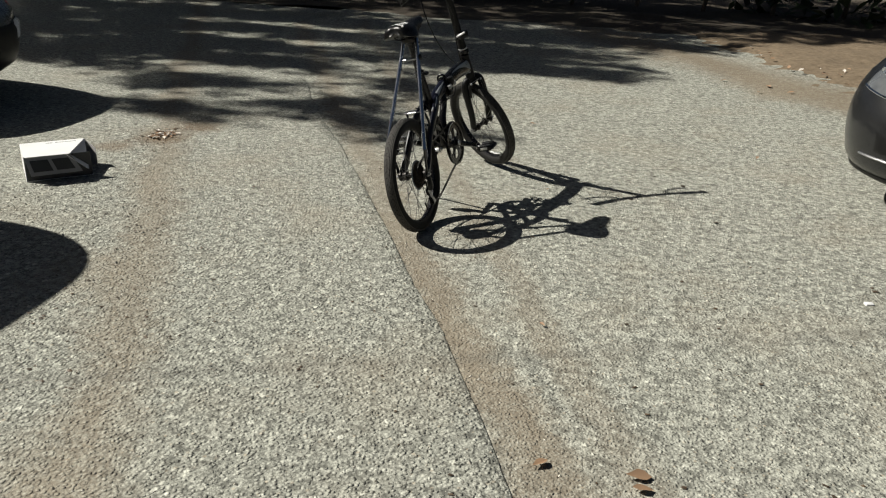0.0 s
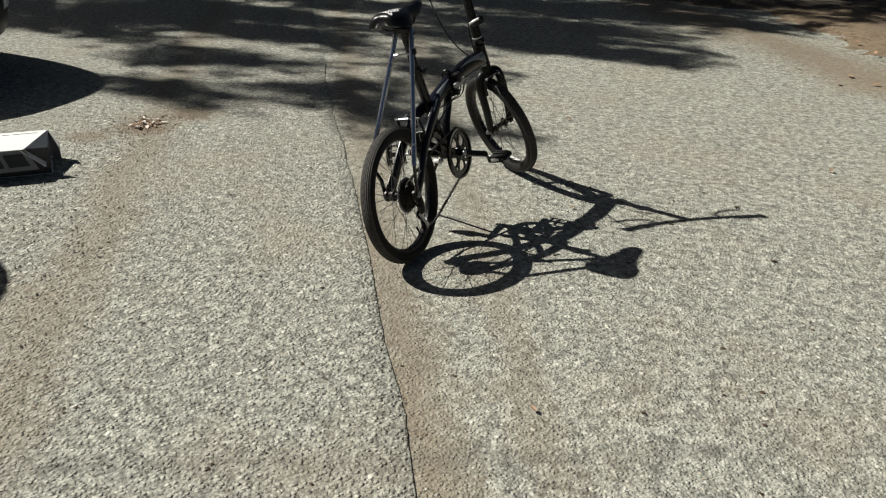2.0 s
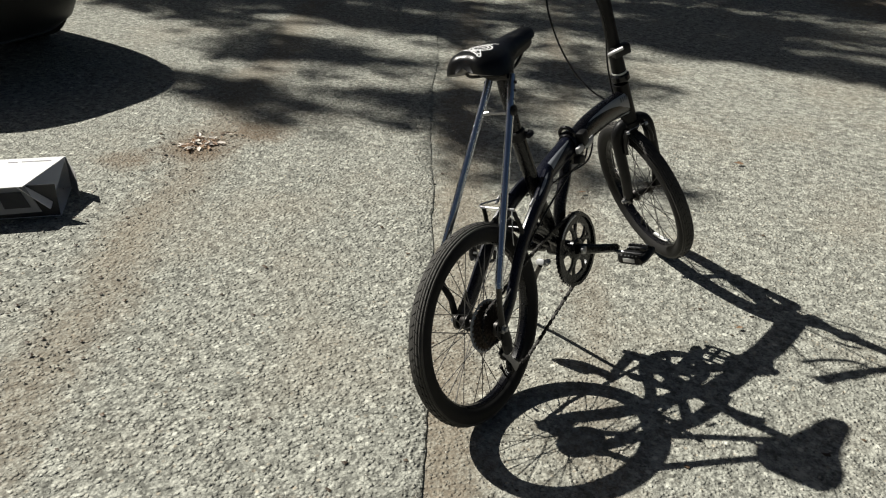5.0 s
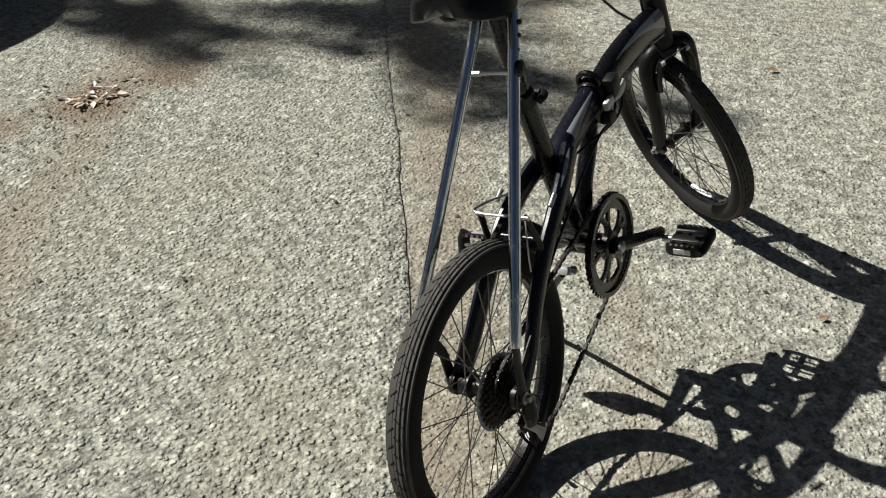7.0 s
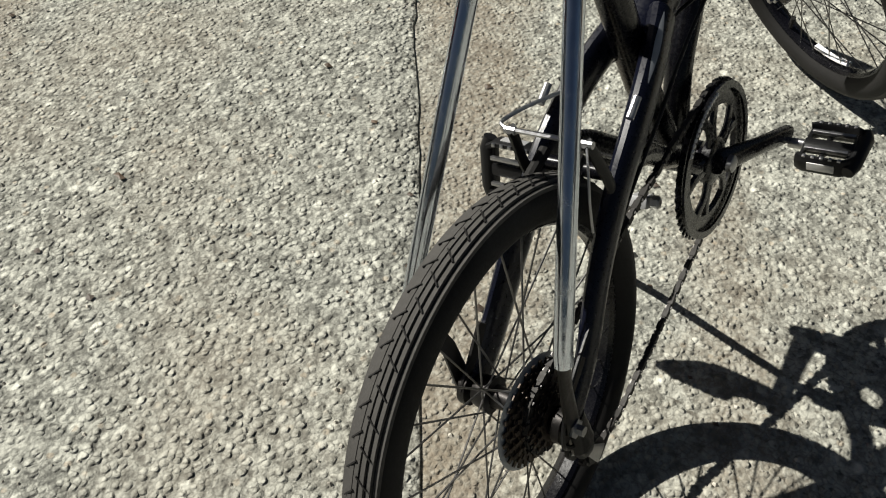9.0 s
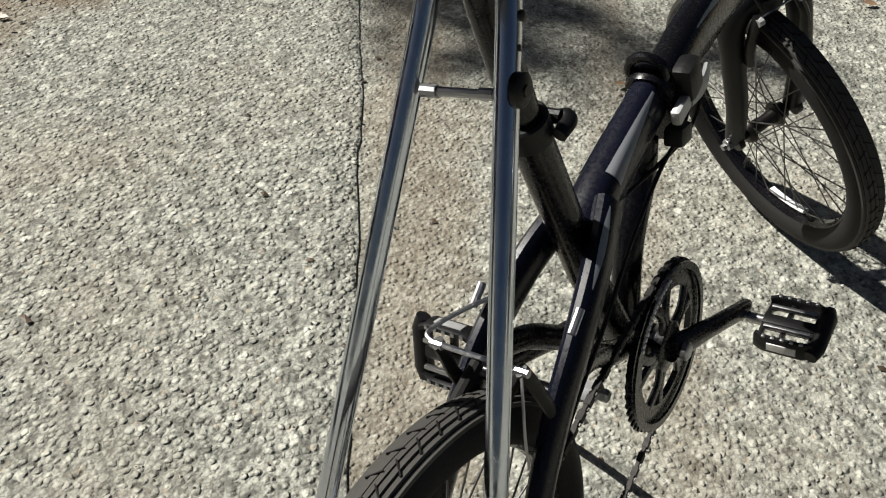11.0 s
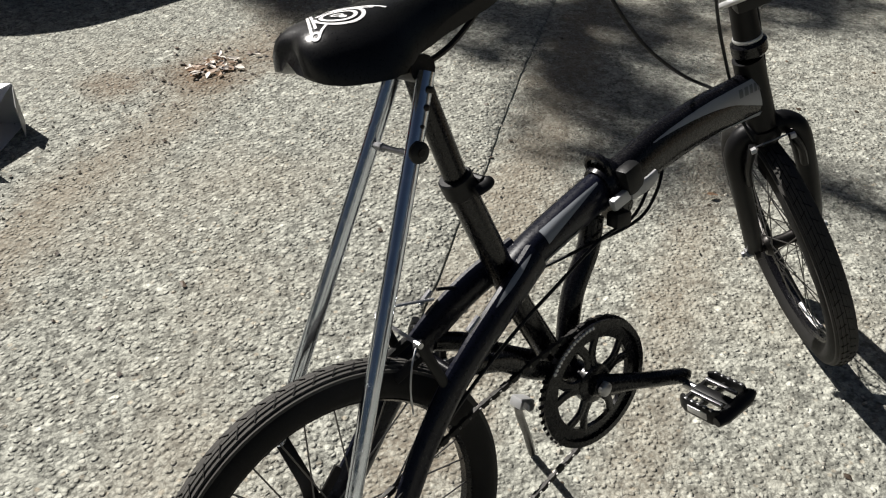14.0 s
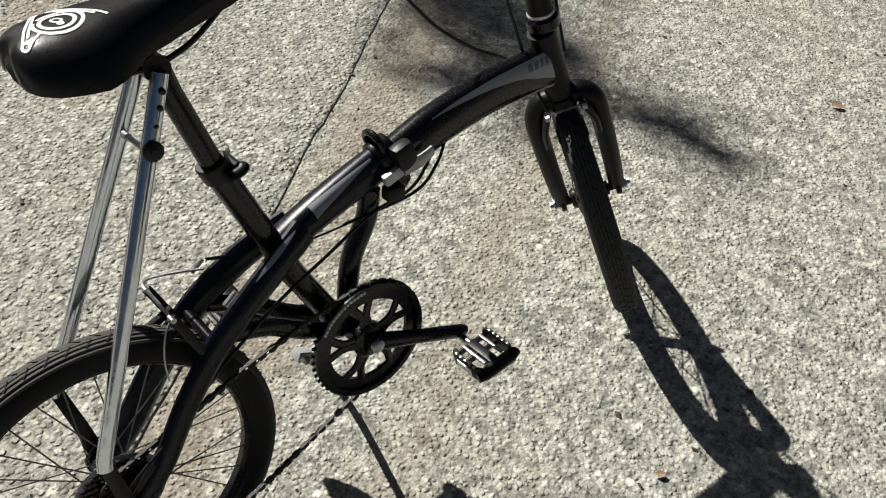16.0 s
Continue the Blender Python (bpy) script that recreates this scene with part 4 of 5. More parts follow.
for s in (-1, 1):
    part("grip", tube(B(), [(s * 0.160, -0.010, 0.4225), (s * 0.278, -0.0305, 0.4252)], 0.0165, 14), RUBBER, handlebar, "black rubber grip")
    part("brake_lever", tube(B(), spline([(s * 0.120, 0.000, 0.418), (s * 0.135, 0.030, 0.406), (s * 0.190, 0.038, 0.392), (s * 0.250, 0.028, 0.384)], 5), [(0.005, 0.008)] * 16, 10), PLASTIC, handlebar, "black brake lever")
part("front_cable", tube(B(), spline([(-0.120, 0.010, 0.412), (-0.070, -0.060, 0.360), (-0.050, -0.075, 0.250), (-0.046, -0.030, 0.100), (-0.040, -0.020, -0.040), (-0.030, -0.040, -0.100)], 8), 0.0026, 8), PLASTIC, stem, "black front brake cable")
part("looped_cable", tube(B(), spline([(0.120, 0.012, 0.412), (0.060, 0.070, 0.380), (0.036, 0.060, 0.250), (0.030, 0.030, 0.080), (0.024, 0.020, -0.040)], 8), 0.0026, 8), PLASTIC, stem, "black cable beside the stem")
part("rear_brake_cable", tube(B(), spline([(-0.100, 0.66, 1.00), (-0.060, 0.56, 0.90), (-0.044, 0.565, 0.80), (-0.036, 0.625, 0.70), (-0.030, 0.70, 0.630), (-0.026, 0.785, 0.575), (-0.018, 0.80, 0.535)], 8), 0.0027, 8), PLASTIC, bike, "black cable hanging behind the stem")
# reflector between the front spokes
bm = B()
rr = WHEEL_R - 2 * TYRE - 0.010
line = [(0.006, rr * math.cos(radians(a)), rr * math.sin(radians(a))) for a in range(-116, -84, 4)]
tube(bm, line, [(0.006, 0.0035)] * len(line), 8, side=(1, 0, 0), power=3)
part("spoke_reflector", bm, WHITE, front_wheel, "clear wheel reflector")

# ------------------------------------------------------------------ open card box
box_m = pose(-1.943, 7.326, 0.0, 0, 0, 43)
BL, BD, BH = 0.300, 0.235, 0.125
carton = thing("cardboard_box", box_m, "small white cardboard box with its end flaps open", "box")


def panel(name, corners, thick, mat, label="", parent=carton):
    c = [Vector(q) for q in corners]
    n = (c[1] - c[0]).cross(c[3] - c[0]).normalized() * thick
    bm = B()
    a = [bm.verts.new(q) for q in c]
    b = [bm.verts.new(q + n) for q in c]
    bm.faces.new(a)
    bm.faces.new(b[::-1])
    for k in range(4):
        bm.faces.new((a[k], b[k], b[(k + 1) % 4], a[(k + 1) % 4]))
    return part(name, bm, mat, parent, label)


l, d, t = BL / 2, BD / 2, 0.0025
panel("base_panel", [(-l, -d, 0.001), (l, -d, 0.001), (l, d, 0.001), (-l, d, 0.001)], t, CARD)
EAVE = [Vector((-l, -0.137, BH)), Vector((0.055, -0.137, BH)), Vector((0.100, -0.160, 0.040)), Vector((-l + 0.018, -0.168, 0.040))]
# shade under the front flap is put into this panel's dark colour
panel("inner_panel", [(-l + 0.004, -d, 0.004), (l - 0.004, -d, 0.004), (l - 0.004, -d, BH - 0.004), (-l + 0.004, -d, BH - 0.004)], -t, PRINT_AND_SHADE, "inner panel coloured dark for the shade under the flap")
front = panel("front_flap", EAVE, t, PRINT_GREY, "grey printed front flap with two dark pictures")
panel("back_panel", [(-l, d, 0.001), (-l, d, BH), (l, d, BH), (l, d, 0.001)], -t, CARD)
panel("top_panel", [(-l, -0.141, BH + 0.001), (0.050, -0.141, BH + 0.001), (l, d, BH + 0.001), (-l, d, BH + 0.001)], t, CARD, "bright white top panel")
panel("end_panel", [(-l, -d, 0.001), (-l, -d, BH), (-l, d, BH), (-l, d, 0.001)], t, CARD)
panel("corner_flap", [(0.030, -0.141, BH + 0.002), (0.124, -0.153, 0.045), (0.127, -0.150, 0.045), (l, d, BH + 0.002)], 0.0018, CARD, "white corner flap bent down past the front")
panel("end_flap", [(l + 0.001, d, 0.003), (l + 0.040, d - 0.085, 0.003), (l + 0.040, d - 0.085, BH - 0.03), (l + 0.001, d, BH)], 0.002, CARD_INSIDE, "grey end flap folded outwards")
out = (EAVE[1] - EAVE[0]).cross(EAVE[3] - EAVE[0]).normalized()
out = out if out.y < 0 else -out
for x0, x1 in ((0.08, 0.46), (0.54, 0.90)):
    spot = [EAVE[0].lerp(EAVE[1], i).lerp(EAVE[3].lerp(EAVE[2], i), j) + out * 0.0028 for i, j in ((x0, 0.18), (x1, 0.18), (x1, 0.80), (x0, 0.80))]
    panel("print_patch", spot, 0.0008, PRINT_AND_SHADE, "dark printed picture patch", front)
for k in range(3):
    bm = B()
    box(bm, (0.030 + 0.012 * k, 0.006, 0.0008), pose(-0.02 + 0.05 * k, d - 0.035, BH + t + 0.0014))
    part("bar", bm, PRINT_GREY, carton, "grey lettering bar")


# ------------------------------------------------------------------ cars
def car(name, m, paint_mat, label, back, wide=1.0, tall=1.0, sink=0.0, rake=9.0):
    """A small car, its tail at x = 0 and its nose at x = -length; rings of rounded plan from sill to roof. back: how far the roof ends before the tail."""
    root = thing(name, m, label, "car", "parked cars")

    def slab(bm, levels, n=48):
        rings = []
        for z, x0, x1, half, p in levels:
            ring = []
            for k in range(n):
                w = 2 * math.pi * k / n
                c, s = math.cos(w), math.sin(w)
                ring.append(bm.verts.new(((x0 + x1) / 2 + (x1 - x0) / 2 * math.copysign(abs(c) ** (2 / p), c), half * math.copysign(abs(s) ** (2 / p), s), z * tall - sink)))
            rings.append(ring)
        for a, b in zip(rings, rings[1:]):
            for k in range(n):
                bm.faces.new((a[k], a[(k + 1) % n], b[(k + 1) % n], b[k]))
        bm.faces.new(rings[0][::-1])
        bm.faces.new(rings[-1])
        return bm
    L = -3.85
    profile = [(0.20, 0.16, 0.10, 0.72), (0.25, 0.07, 0.05, 0.765), (0.32, 0.025, 0.018, 0.79), (0.42, 0.004, 0.004, 0.80), (0.50, 0.0, 0.0, 0.805), (0.58, 0.012, 0.006, 0.805), (0.66, 0.045, 0.016, 0.80), (0.73, 0.10, 0.030, 0.79), (0.79, 0.18, 0.050, 0.775), (0.84, 0.29, 0.080, 0.755), (0.885, 0.44, 0.12, 0.73), (0.93, 0.66, 0.19, 0.69)]
    levels = [(z, L + n, -max(q, 1.09 * z - rake), w, 3.0) for z, n, q, w in profile]      # rake: a sloping tail

    def at(z, w, out=0.0):
        """A point of the bodywork: at height z, at the angle w in plan (0: tail, 180: nose)."""
        for p, q in zip(levels, levels[1:]):
            if p[0] <= z <= q[0]:
                t = (z - p[0]) / (q[0] - p[0])
                _, x0, x1, half, e = [lerp(i, j, t) for i, j in zip(p, q)]
                c, s = math.cos(radians(w)), math.sin(radians(w))
                return Vector(((x0 + x1) / 2 + ((x1 - x0) / 2 + out) * math.copysign(abs(c) ** (2 / e), c), (half + out) * math.copysign(abs(s) ** (2 / e), s), z * tall - sink))

    def cover(z0, z1, w0, w1, out, n=10, k=8, slant=0.0):
        bm = B()
        grid = [[bm.verts.new(at(min(0.925, max(0.205, lerp(z0, z1, j / k) + slant * i / n)), lerp(w0, w1, i / n), out * (0.25 if i in (0, n) or j in (0, k) else 1))) for i in range(n + 1)] for j in range(k + 1)]
        for r0, r1 in zip(grid, grid[1:]):
            for i in range(n):
                bm.faces.new((r0[i], r0[i + 1], r1[i + 1], r1[i]))
        return bm
    part("body", slab(B(), levels, 96), paint_mat, root, "glossy painted body", angle=60)
    part("glasshouse", slab(B(), [(0.925, L + 0.75, -0.12 - back * 0.25, 0.69 * wide, 3.2), (1.10, L + 1.10, -0.12 - back * 0.5, 0.645 * wide, 3.1), (1.34, L + 1.50, -0.07 - back, 0.58 * wide, 3.4)], 56), CAR_GLASS, root, "dark windows all round", angle=60)
    part("roof", slab(B(), [(1.335, L + 1.48, -0.05 - back, 0.59 * wide, 3.6), (1.39, L + 1.60, -0.09 - back, 0.57 * wide, 3.5), (1.42, L + 1.85, -0.22 - back, 0.50 * wide, 3.2), (1.43, L + 2.0, -0.45 - back, 0.36 * wide, 2.5)], 56), paint_mat, root, "painted roof", angle=60)
    part("bumper", cover(0.22, 0.50, -62, 62, 0.018, 40, 8), PLASTIC, root, "dark plastic rear bumper", angle=60)
    part("grille", cover(0.40, 0.50, 172, 188, 0.006, 16, 6), PLASTIC, root, "black lower grille", angle=60)
    part("front_lip", cover(0.205, 0.262, 128, 232, 0.010, 40, 4), PLASTIC, root, "black lower lip of the bumper", angle=60)
    part("bumper_trim", tube(B(), [at(0.365, 166 + 28 * i / 20, 0.002) for i in range(21)], [(0.007, 0.006)] * 21, 8), STEEL, root, "bright trim strip")
    part("underbody", slab(B(), [(0.16, L + 0.35, -0.35, 0.66, 5), (0.26, L + 0.2, -0.2, 0.70, 5)], 24), PLASTIC, root)
    if rake > 1:                               # no plate shows on the sloping tail
        bm = B()
        box(bm, (0.012, 0.50, 0.11), pose(0.024, 0, 0.42), 0.003)
        plate = part("number_plate", bm, CARD, root, "pale plate with plain dark bars")
        for k in range(6):
            bm = B()
            box(bm, (0.003, 0.040, 0.070), pose(0.0315, -0.18 + 0.072 * k, 0.42))
            part("bar", bm, PRINT_AND_SHADE, plate, "dark plain bar")
    for s in (-1, 1):
        part("tail_lamp", cover(0.60, 0.86, s * 22, s * 46, 0.006, 10, 8), RED, root, "red tail lamp", angle=60)
        part("reversing_lamp", cover(0.39, 0.52, s * 17, s * 33, 0.026, 10, 6), LAMP_PALE, root, "pale reversing lamp", angle=60)
        lamp = part("headlight", cover(0.655, 0.835, 180 - s * 4, 180 - s * 24, 0.006, 14, 10, 0.03), LAMP, root, "clear headlight", angle=60)
        part("lamp_rim", tube(B(), [at(0.655 + 0.03 * i / 14, 180 - s * lerp(4, 24, i / 14), 0.005) for i in range(15)], 0.006, 8), CHROME, lamp, "chromed lamp rim")
        for z, w in ((0.745, 10), (0.765, 17)):
            part("lamp_bowl", turned(B(), [(0, 0.045), (0.012, 0.042), (0.016, 0.030), (0.006, 0.012)], 20), CHROME, lamp, "", Matrix.Translation(at(z, 180 - s * w, 0.0)) @ pose(0, 0, 0, 0, 40, 180))
        for x in (-0.80, L + 0.88):
            tyre = part("wheel", turned(B(), [(-0.09, 0.20), (-0.095, 0.27), (-0.07, 0.30), (0.07, 0.30), (0.095, 0.27), (0.09, 0.20)], 36, True), RUBBER, root, "black car tyre", pose(x, s * 0.645, 0.298, 0, 0, 90))
            bm = turned(B(), [(0.02, 0.03), (0.05, 0.03), (0.06, 0.10), (0.075, 0.195), (0.085, 0.205), (-0.08, 0.205), (-0.08, 0.03)], 30, True)
            part("rim", bm, STEEL, tyre, "grey wheel rim", pose(0, 0, 0, 0, 0, 0 if s < 0 else 180))
        bm = B()
        box(bm, (0.10, 0.09, 0.10), pose(L + 1.25, s * 0.83, 0.98), 0.025)
        part("wing_mirror", bm, paint_mat, root)
    return root


car("parked_car", pose(-3.07, 8.20, 0, 0, 0, 0), CAR_BLUE, "dark slate-blue hatchback parked tail towards the yard", 1.15, rake=0.63)
car("parked_car", pose(-2.24, 5.86, 0, 0, 0, 0), CAR_SILVER, "silver hatchback whose shadow falls on the asphalt", 0.22, 1.28)
car("parked_car", pose(4.957, 10.33, 0, 0, 0, 40.8), CAR_DARK, "dark grey hatchback with a rounded nose and clear headlight", 0.5, 1.0, 0.906, 0.033)


# ------------------------------------------------------------------ trees, hedge, verge
def leaf_quads(verts, faces, place_at, size, rng):
    a = rng.uniform(0, 2 * math.pi)
    tilt = rng.uniform(-0.9, 0.9)
    m = Matrix.Translation(place_at) @ Matrix.Rotation(a, 4, "Z") @ Matrix.Rotation(tilt, 4, "X") @ Matrix.Rotation(rng.uniform(-0.6, 0.6), 4, "Y")
    k = len(verts)
    for x, y, z in ((0, -size, 0), (size * 0.42, -size * 0.1, size * 0.08), (0, size, 0), (-size * 0.42, -size * 0.1, size * 0.08)):
        verts.append(m @ Vector((x, y, z)))
    faces.append((k, k + 1, k + 2, k + 3))


def leaves(name, centres, count, size, mat, parent, seed, label):
    rng = random.Random(seed)
    verts, faces = [], []
    for _ in range(count):
        c, r = rng.choice(centres)
        while True:
            q = Vector((rng.uniform(-1, 1), rng.uniform(-1, 1), rng.uniform(-1, 1)))
            if 0.25 < q.length < 1:
                break
        leaf_quads(verts, faces, Vector(c) + Vector((q.x * r[0], q.y * r[1], q.z * r[2])), size * rng.uniform(0.6, 1.3), rng)
    me = bpy.data.meshes.new(name)
    me.from_pydata([tuple(v) for v in verts], [], faces)
    me.materials.append(mat)
    ob = new(name, me)
    ob.parent = parent
    return tagged(ob, label)


SHIFT = 1.0 / math.tan(radians(SUN_ELEV))


def above(x, y, h):
    """The place at height h whose shadow falls on (x, y)."""
    return Vector((x - SHIFT * h, y + SHIFT * h * SUN_FROM[1], h))


def tree(x, y, height, sprigs, limbs, size, seed, label):
    """Tapered trunk, limbs, and a loose crown of sprigs of three to five leaves."""
    rng = random.Random(seed)
    root = thing("tree", pose(x, y, 0), label, "tree", "trees beside the yard")
    line = spline([(0, 0, -0.05), (0.05, 0.03, height * 0.25), (-0.05, 0.08, height * 0.5), (0.05, 0, height * 0.78)], 6)
    part("trunk", tube(B(), line, [lerp(0.22, 0.06, i / 18) for i in range(19)], 12), BARK, root, "rough grey-brown trunk")
    verts, faces = [], []
    for q in sprigs:
        q = q - Vector((x, y, 0))
        for _ in range(rng.randint(3, 5)):
            leaf_quads(verts, faces, q + Vector((rng.gauss(0, 0.09), rng.gauss(0, 0.05), rng.gauss(0, 0.07))), size * rng.uniform(0.6, 1.3), rng)
    me = bpy.data.meshes.new("crown")
    me.from_pydata([tuple(v) for v in verts], [], faces)
    me.materials.append(LEAF)
    ob = new("crown", me)
    ob.parent = root
    tagged(ob, "loose crown of small leaves with gaps")
    for k in range(limbs):
        q = rng.choice(sprigs) - Vector((x, y, 0))
        base = Vector((0, 0.03, height * rng.uniform(0.45, 0.7)))
        mid = base.lerp(q, 0.5) + Vector((rng.uniform(-0.2, 0.2), rng.uniform(-0.2, 0.2), 0.3))
        part("limb", tube(B(), spline([base, mid, q], 5), [lerp(0.035, 0.006, i / 10) for i in range(11)], 8), BARK, root, "tapering limb")
    return root


EDGE = [(-6.42, 9.58), (-3.15, 9.06), (-2.42, 8.61), (-1.84, 8.45), (-1.41, 8.65), (-1.0, 8.49), (-0.5, 8.49), (-0.35, 8.55), (-0.29, 9.14), (-0.16, 9.72), (0.33, 10.41), (0.8, 10.81), (1.21, 12.43), (2.0, 13.37), (3.4, 14.06), (6.75, 14.82)]


def shade_edge(x):
    for (x0, y0), (x1, y1) in zip(EDGE, EDGE[1:]):
        if x0 <= x <= x1:
            return lerp(y0, y1, (x - x0) / (x1 - x0))
    return 12.0


rng = random.Random(11)
near, far = [], []
# sprays of the near crown, by where their shade falls: x, y, half widths, fullness
SPRAYS = [(-4.6, 12.4, 0.7, 0.3, 1.0), (-5.6, 11.4, 0.6, 0.35, 1.0), (-3.3, 12.2, 0.6, 0.25, 0.9), (-4.2, 9.9, 0.5, 0.2, 0.9), (-3.4, 9.9, 0.5, 0.2, 0.8), (-3.2, 11.3, 0.6, 0.3, 0.9), (-5.0, 10.5, 0.6, 0.3, 0.9), (-3.9, 10.5, 0.5, 0.3, 0.9), (-4.7, 11.4, 0.7, 0.4, 0.9), (-3.1, 10.45, 0.5, 0.25, 0.9), (-4.1, 11.8, 0.6, 0.3, 0.8), (-2.4, 10.6, 0.5, 0.2, 0.6), (-2.3, 8.80, 0.25, 0.09, 0.7), (-2.08, 8.73, 0.43, 0.17, 1.0), (-1.8, 8.54, 0.12, 0.08, 0.6), (-2.3, 9.57, 0.61, 0.21, 1.0), (-1.51, 9.08, 0.36, 0.12, 0.9), (-1.0, 8.91, 0.27, 0.15, 0.9), (-0.67, 8.80, 0.27, 0.20, 0.45), (-0.62, 8.62, 0.17, 0.10, 0.35), (-0.13, 8.80, 0.20, 0.10, 0.15), (-0.85, 10.07, 0.39, 0.32, 0.8), (-1.04, 9.29, 0.31, 0.2, 0.9), (-2.32, 10.53, 1.02, 0.3, 1.0), (-3.78, 10.8, 0.92, 0.28, 1.0), (-4.15, 10.16, 0.61, 0.2, 0.8), (-2.61, 9.25, 0.31, 0.1, 0.7), (-0.69, 11.26, 0.61, 0.29, 0.9), (-0.65, 12.01, 0.82, 0.3, 0.9), (0.13, 11.2, 0.46, 0.16, 0.8), (0.56, 10.96, 0.26, 0.07, 0.6), (-0.43, 12.97, 1.22, 0.36, 1.0)]
for x, y, rx, ry, full in SPRAYS:
    for i in range(int(800 * rx * ry * full) + 4):
        near.append(above(x + rng.gauss(0, rx * 0.55), y + rng.gauss(0, ry * 0.55), rng.uniform(7.0, 10.5)))
for i in range(4):                             # one stray twig past the edge
    near.append(above(rng.gauss(-0.03, 0.06), rng.gauss(8.74, 0.04), rng.uniform(7.0, 9.0)))
count = len(near) + 3000
while len(near) < count:
    x, y = rng.uniform(-7.0, 0.9), rng.uniform(10.9, 13.4)
    if y > shade_edge(x) and rng.random() < 0.6 + 1.3 * noise.noise((x * 0.75, y * 2.2, 7)):
        near.append(above(x, y, rng.uniform(7.0, 10.5)))
while len(far) < 8500:
    x, y = rng.uniform(-9.0, 8.0), rng.uniform(12.8, 19.0)
    if y > shade_edge(x) + 0.1 and rng.random() < 0.8 + noise.noise((x * 0.8, y * 1.8, 5)):
        far.append(above(x, y, rng.uniform(6.5, 11.0)))
tree(-11.6, 9.9, 9.4, near, 12, 0.085, 3, "broad-leaved tree shading the edge of the yard")
tree(-11.9, 15.6, 10.4, far, 14, 0.115, 5, "taller broad-leaved tree at the far side")

# low earth, shade-darkened ground and an added hedge close the far side
bm = sheet([1.0 + 0.07 * i for i in range(72)], [9.6 + 0.075 * i for i in range(66)], lambda x, y: 0)
for v in bm.verts:
    x, y = v.co.x, v.co.y
    edge = min(1, max(0, (y - 11.45 + 2.15 * (x - 2.3)) * 0.6 + 0.35 * noise.noise((x * 1.3, y * 1.3, 0)) + 0.35 * noise.noise((x * 6, y * 6, 0)) + 0.25 * noise.noise((x * 15, y * 15, 4))))
    v.co.z = -0.030 + edge ** 0.5 * (0.062 + 0.03 * noise.noise((x * 2.1, y * 2.1, 5)) + 0.012 * noise.noise((x * 9, y * 9, 2)))
solid("verge", bm, EARTH, "bare brown earth verge beside the asphalt", "earth", kind="structure")

# the deep tree shade beyond the yard is put into this sheet's colour
bm = sheet([-8 + 0.3 * i for i in range(70)], [13.0 + 0.15 * i for i in range(46)], lambda x, y: 0)
for v in bm.verts:
    x, y = v.co.x, v.co.y
    edge = min(1, max(0, (y - 13.75 + 0.5 * noise.noise((x * 0.8, y * 0.8, 9))) * 1.5))
    v.co.z = -0.04 + edge * (0.07 + 0.05 * noise.noise((x * 1.7, y * 1.7, 1)))
solid("bank", bm, FAR_SHADE, "dark ground sheet with the deep tree shade put into its colour", "soil", kind="structure")

# added hedge: keeps the far edge dark where only deep shade is known
hedge = thing("hedge", pose(0, 16.2, 0), "dense dark evergreen hedge added behind the shaded far edge", "hedge")
cl = [(Vector((x * 0.9 - 12, 0.3 * math.sin(x * 1.7), 0.9 + 0.3 * math.sin(x))), (0.8, 0.75, 1.0)) for x in range(30)]
leaves("foliage", cl, 9000, 0.13, HEDGE, hedge, 8, "")
bm = B()
for x in range(30):
    tube(bm, spline([(x * 0.9 - 12, 0, -0.05), (x * 0.9 - 11.95, 0.1, 0.5), (x * 0.9 - 12.05, 0, 1.3)], 3), 0.03, 6)
part("stems", bm, BARK, hedge)

# ------------------------------------------------------------------ litter
def curled_leaf(size, seed, mat, name="leaf"):
    rng = random.Random(seed)
    bm = B()
    pts = [(0, -1), (0.45, -0.45), (0.5, 0.1), (0.22, 0.6), (0, 1.05), (-0.25, 0.55), (-0.48, 0.05), (-0.42, -0.5)]
    low = [bm.verts.new((x * size, y * size, 0.004 + size * 0.35 * abs(x) * rng.uniform(0.4, 1.2))) for x, y in pts]
    c0 = bm.verts.new((0, 0, 0.003))
    for k in range(8):
        bm.faces.new((low[k], low[(k + 1) % 8], c0))
    return bm


rng = random.Random(21)
for i in range(80):
    x, y = -1.84 + rng.gauss(0, 0.034), 8.10 + rng.gauss(0, 0.045)
    solid("dry_leaf", curled_leaf(rng.uniform(0.007, 0.021), i, DRY), DRY if i % 2 == 0 else DRY_PALE, "crumpled dry leaf scrap in a small heap" if i % 2 == 0 else "pale crumpled paper-like leaf scrap", "leaf", pose(x, y, 0.002 + 0.004 * rng.random(), rng.uniform(-16, 16), rng.uniform(-16, 16), rng.uniform(0, 360)), "litter heap")
for i, (x, y, s) in enumerate(((0.718, 5.69, 0.026), (0.967, 5.71, 0.034), (0.978, 5.66, 0.028), (0.18, 9.21, 0.022), (1.55, 8.9, 0.02), (-0.28, 8.55, 0.016), (0.62, 6.45, 0.014), (0.45, 7.9, 0.012), (2.0, 11.0, 0.035), (1.75, 10.9, 0.03), (1.85, 11.2, 0.04), (1.5, 11.3, 0.03))):
    solid("dry_leaf", curled_leaf(s, 60 + i, DRY), DRY, "single curled brown leaf on the asphalt", "leaf", pose(x, y, 0.0, rng.uniform(-12, 12), rng.uniform(-12, 12), rng.uniform(0, 360)), "scattered leaves")
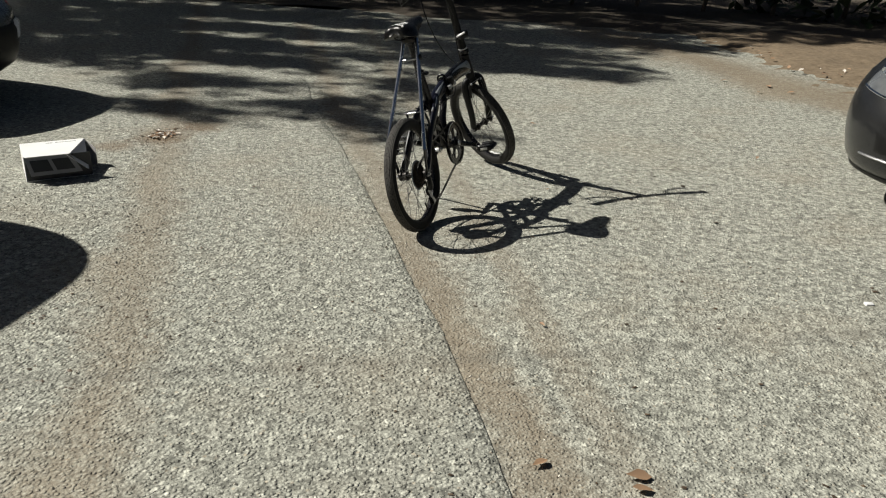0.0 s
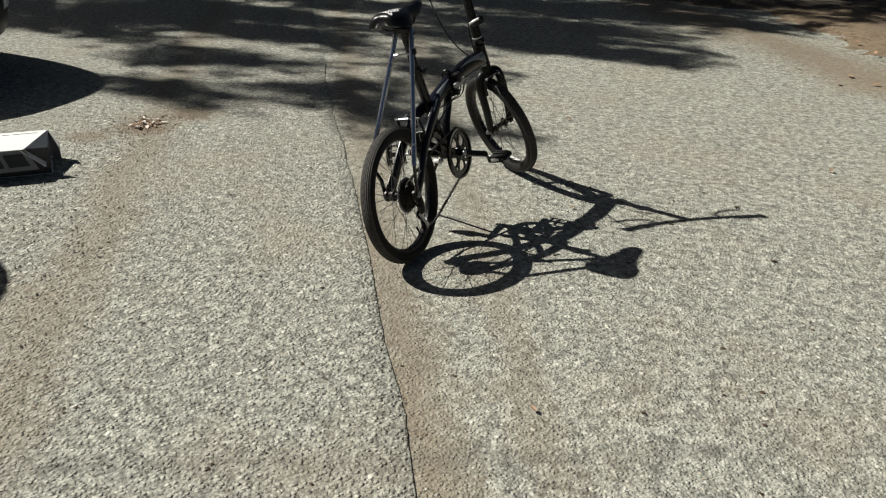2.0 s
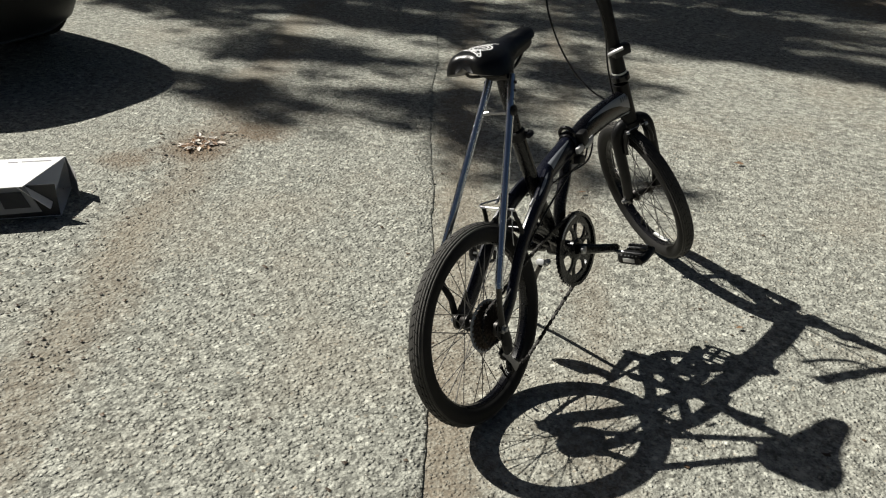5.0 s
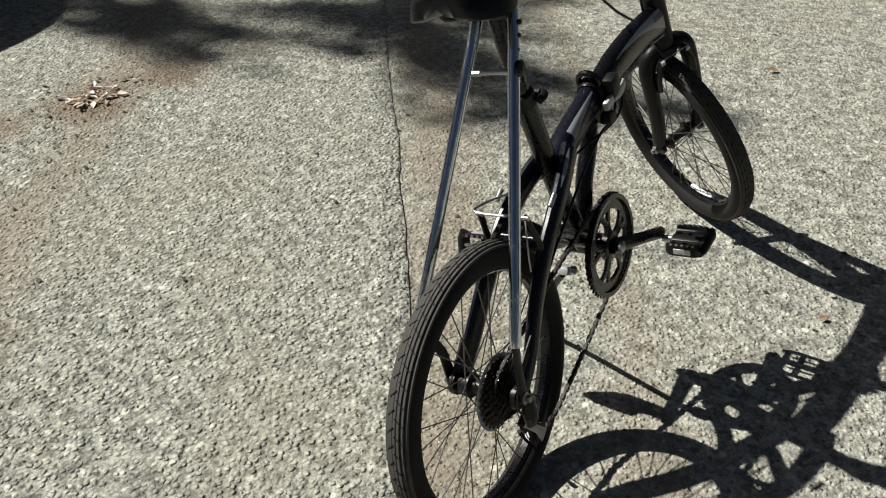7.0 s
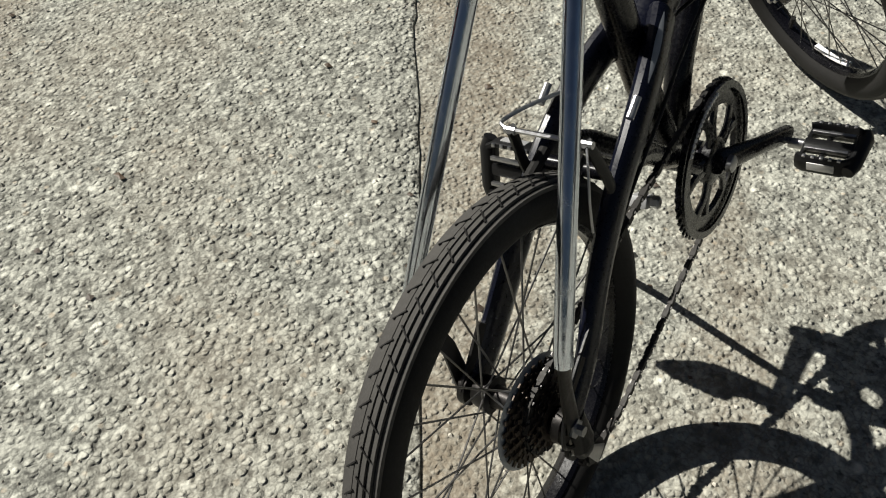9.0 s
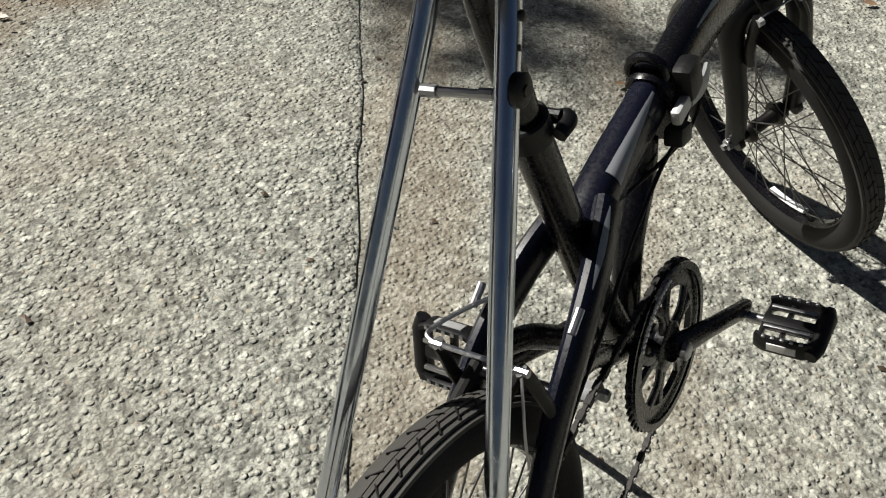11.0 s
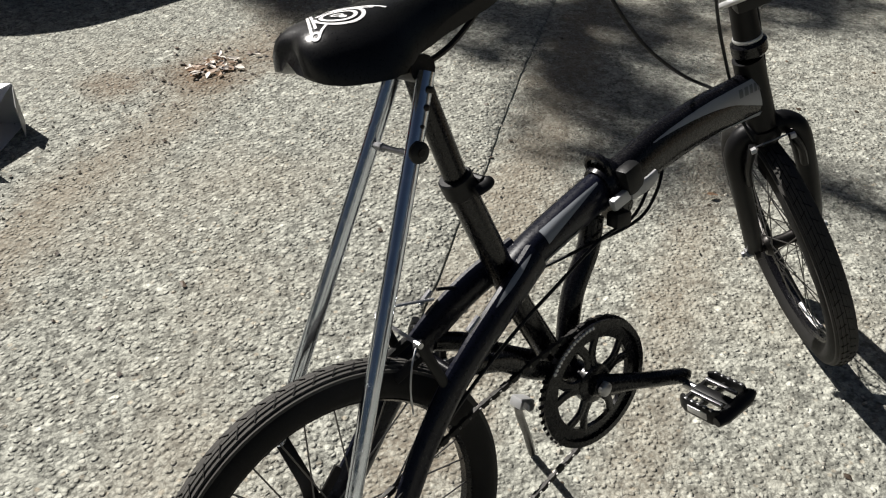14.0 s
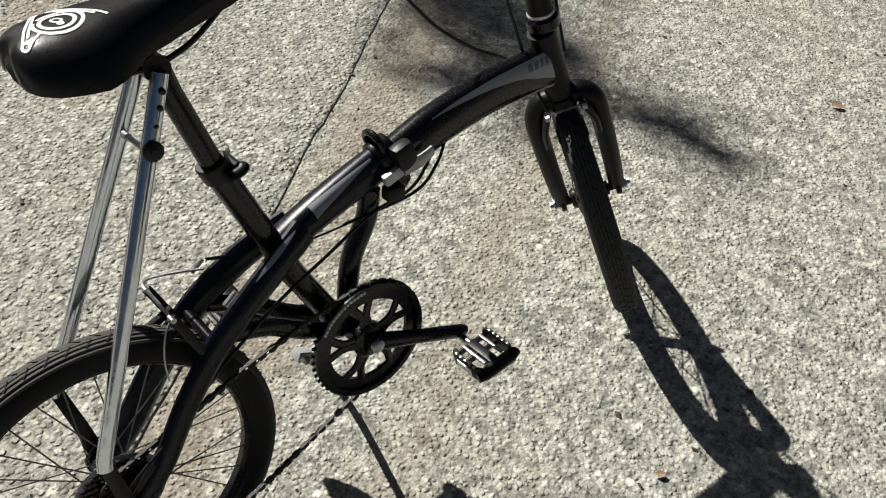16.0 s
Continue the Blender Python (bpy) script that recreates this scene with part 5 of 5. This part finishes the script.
for i in range(60):
    x = rng.uniform(1.6, 3.2)
    y = 11.45 - 2.15 * (x - 2.3) + abs(rng.gauss(0, 0.6))
    solid("dry_leaf", curled_leaf(rng.uniform(0.012, 0.034), 100 + i, DRY), DRY if i % 4 else DRY_PALE, "curled dry leaf on the bare earth verge", "leaf", pose(x, y, 0.03, rng.uniform(-20, 20), rng.uniform(-20, 20), rng.uniform(0, 360)), "leaves on the verge")
solid("pebble", box(B(), (0.034, 0.024, 0.014), None, 0.006), WHITE, "flat white pebble on the asphalt", "stone", pose(1.77, 6.995, -0.004, 4, 3, 20))

# loose chippings over the worn surface
rng = random.Random(31)
verts, faces = [], []
for i in range(5200):
    y = rng.uniform(5.2, 9.4)
    x = rng.uniform(-2.4, 1.6)
    s = rng.uniform(0.0022, 0.0050) * (1.5 if rng.random() < 0.06 else 1)
    z = unevenness(x, y) + (0.0 if x < seam_x(y) else -0.007)
    a = rng.uniform(0, 6.28)
    k = len(verts)
    for j in range(5):
        w = a + j * 1.257 + rng.uniform(-0.3, 0.3)
        verts.append((x + s * math.cos(w) * 1.3, y + s * math.sin(w), z - 0.001))
    verts.append((x + rng.uniform(-0.3, 0.3) * s, y + rng.uniform(-0.3, 0.3) * s, z + s * rng.uniform(0.7, 1.2)))
    for j in range(5):
        faces.append((k + j, k + (j + 1) % 5, k + 5))
me = bpy.data.meshes.new("chippings")
me.from_pydata(verts, [], faces)
me.materials.append(STONE)
tagged(new("chippings", me), "loose pale stone chippings on the asphalt", "gravel", kind="stuff")

# dark crumbs of leaf along the dusty strip and over the yard
rng = random.Random(41)
verts, faces = [], []
for i in range(420):
    if i < 150:
        y = rng.uniform(5.6, 8.7)
        x = 1.98 - 0.47 * y + rng.gauss(0, 0.17)
    elif i < 220:
        x, y = rng.gauss(-1.84, 0.13), rng.gauss(8.09, 0.12)
    else:
        x, y = rng.uniform(-1.2, 2.2), rng.uniform(5.4, 9.6)
    size = rng.uniform(0.0025, 0.0075) * (1.7 if rng.random() < 0.05 else 1)
    z = unevenness(x, y) + (0.001 if x < seam_x(y) else -0.006)
    a, k = rng.uniform(0, 6.28), len(verts)
    for j in range(4):
        w = a + j * 1.57 + rng.uniform(-0.4, 0.4)
        verts.append((x + size * math.cos(w) * 1.4, y + size * math.sin(w), z + size * rng.uniform(0.0, 0.5)))
    verts.append((x, y, z + size * 0.5))
    for j in range(4):
        faces.append((k + j, k + (j + 1) % 4, k + 4))
me = bpy.data.meshes.new("leaf_crumbs")
me.from_pydata(verts, [], faces)
me.materials.append(CRUMB)
tagged(new("leaf_crumbs", me), "dark brown crumbs of dry leaf on the asphalt", "leaf litter", kind="stuff")
solid("twig", tube(B(), spline([(2.27, 9.98, 0.05), (2.36, 10.13, 0.07), (2.43, 10.31, 0.06), (2.55, 10.42, 0.09)], 4), [lerp(0.007, 0.003, i / 12) for i in range(13)], 7), BARK, "thin bare twig lying on the earth verge", "twig")
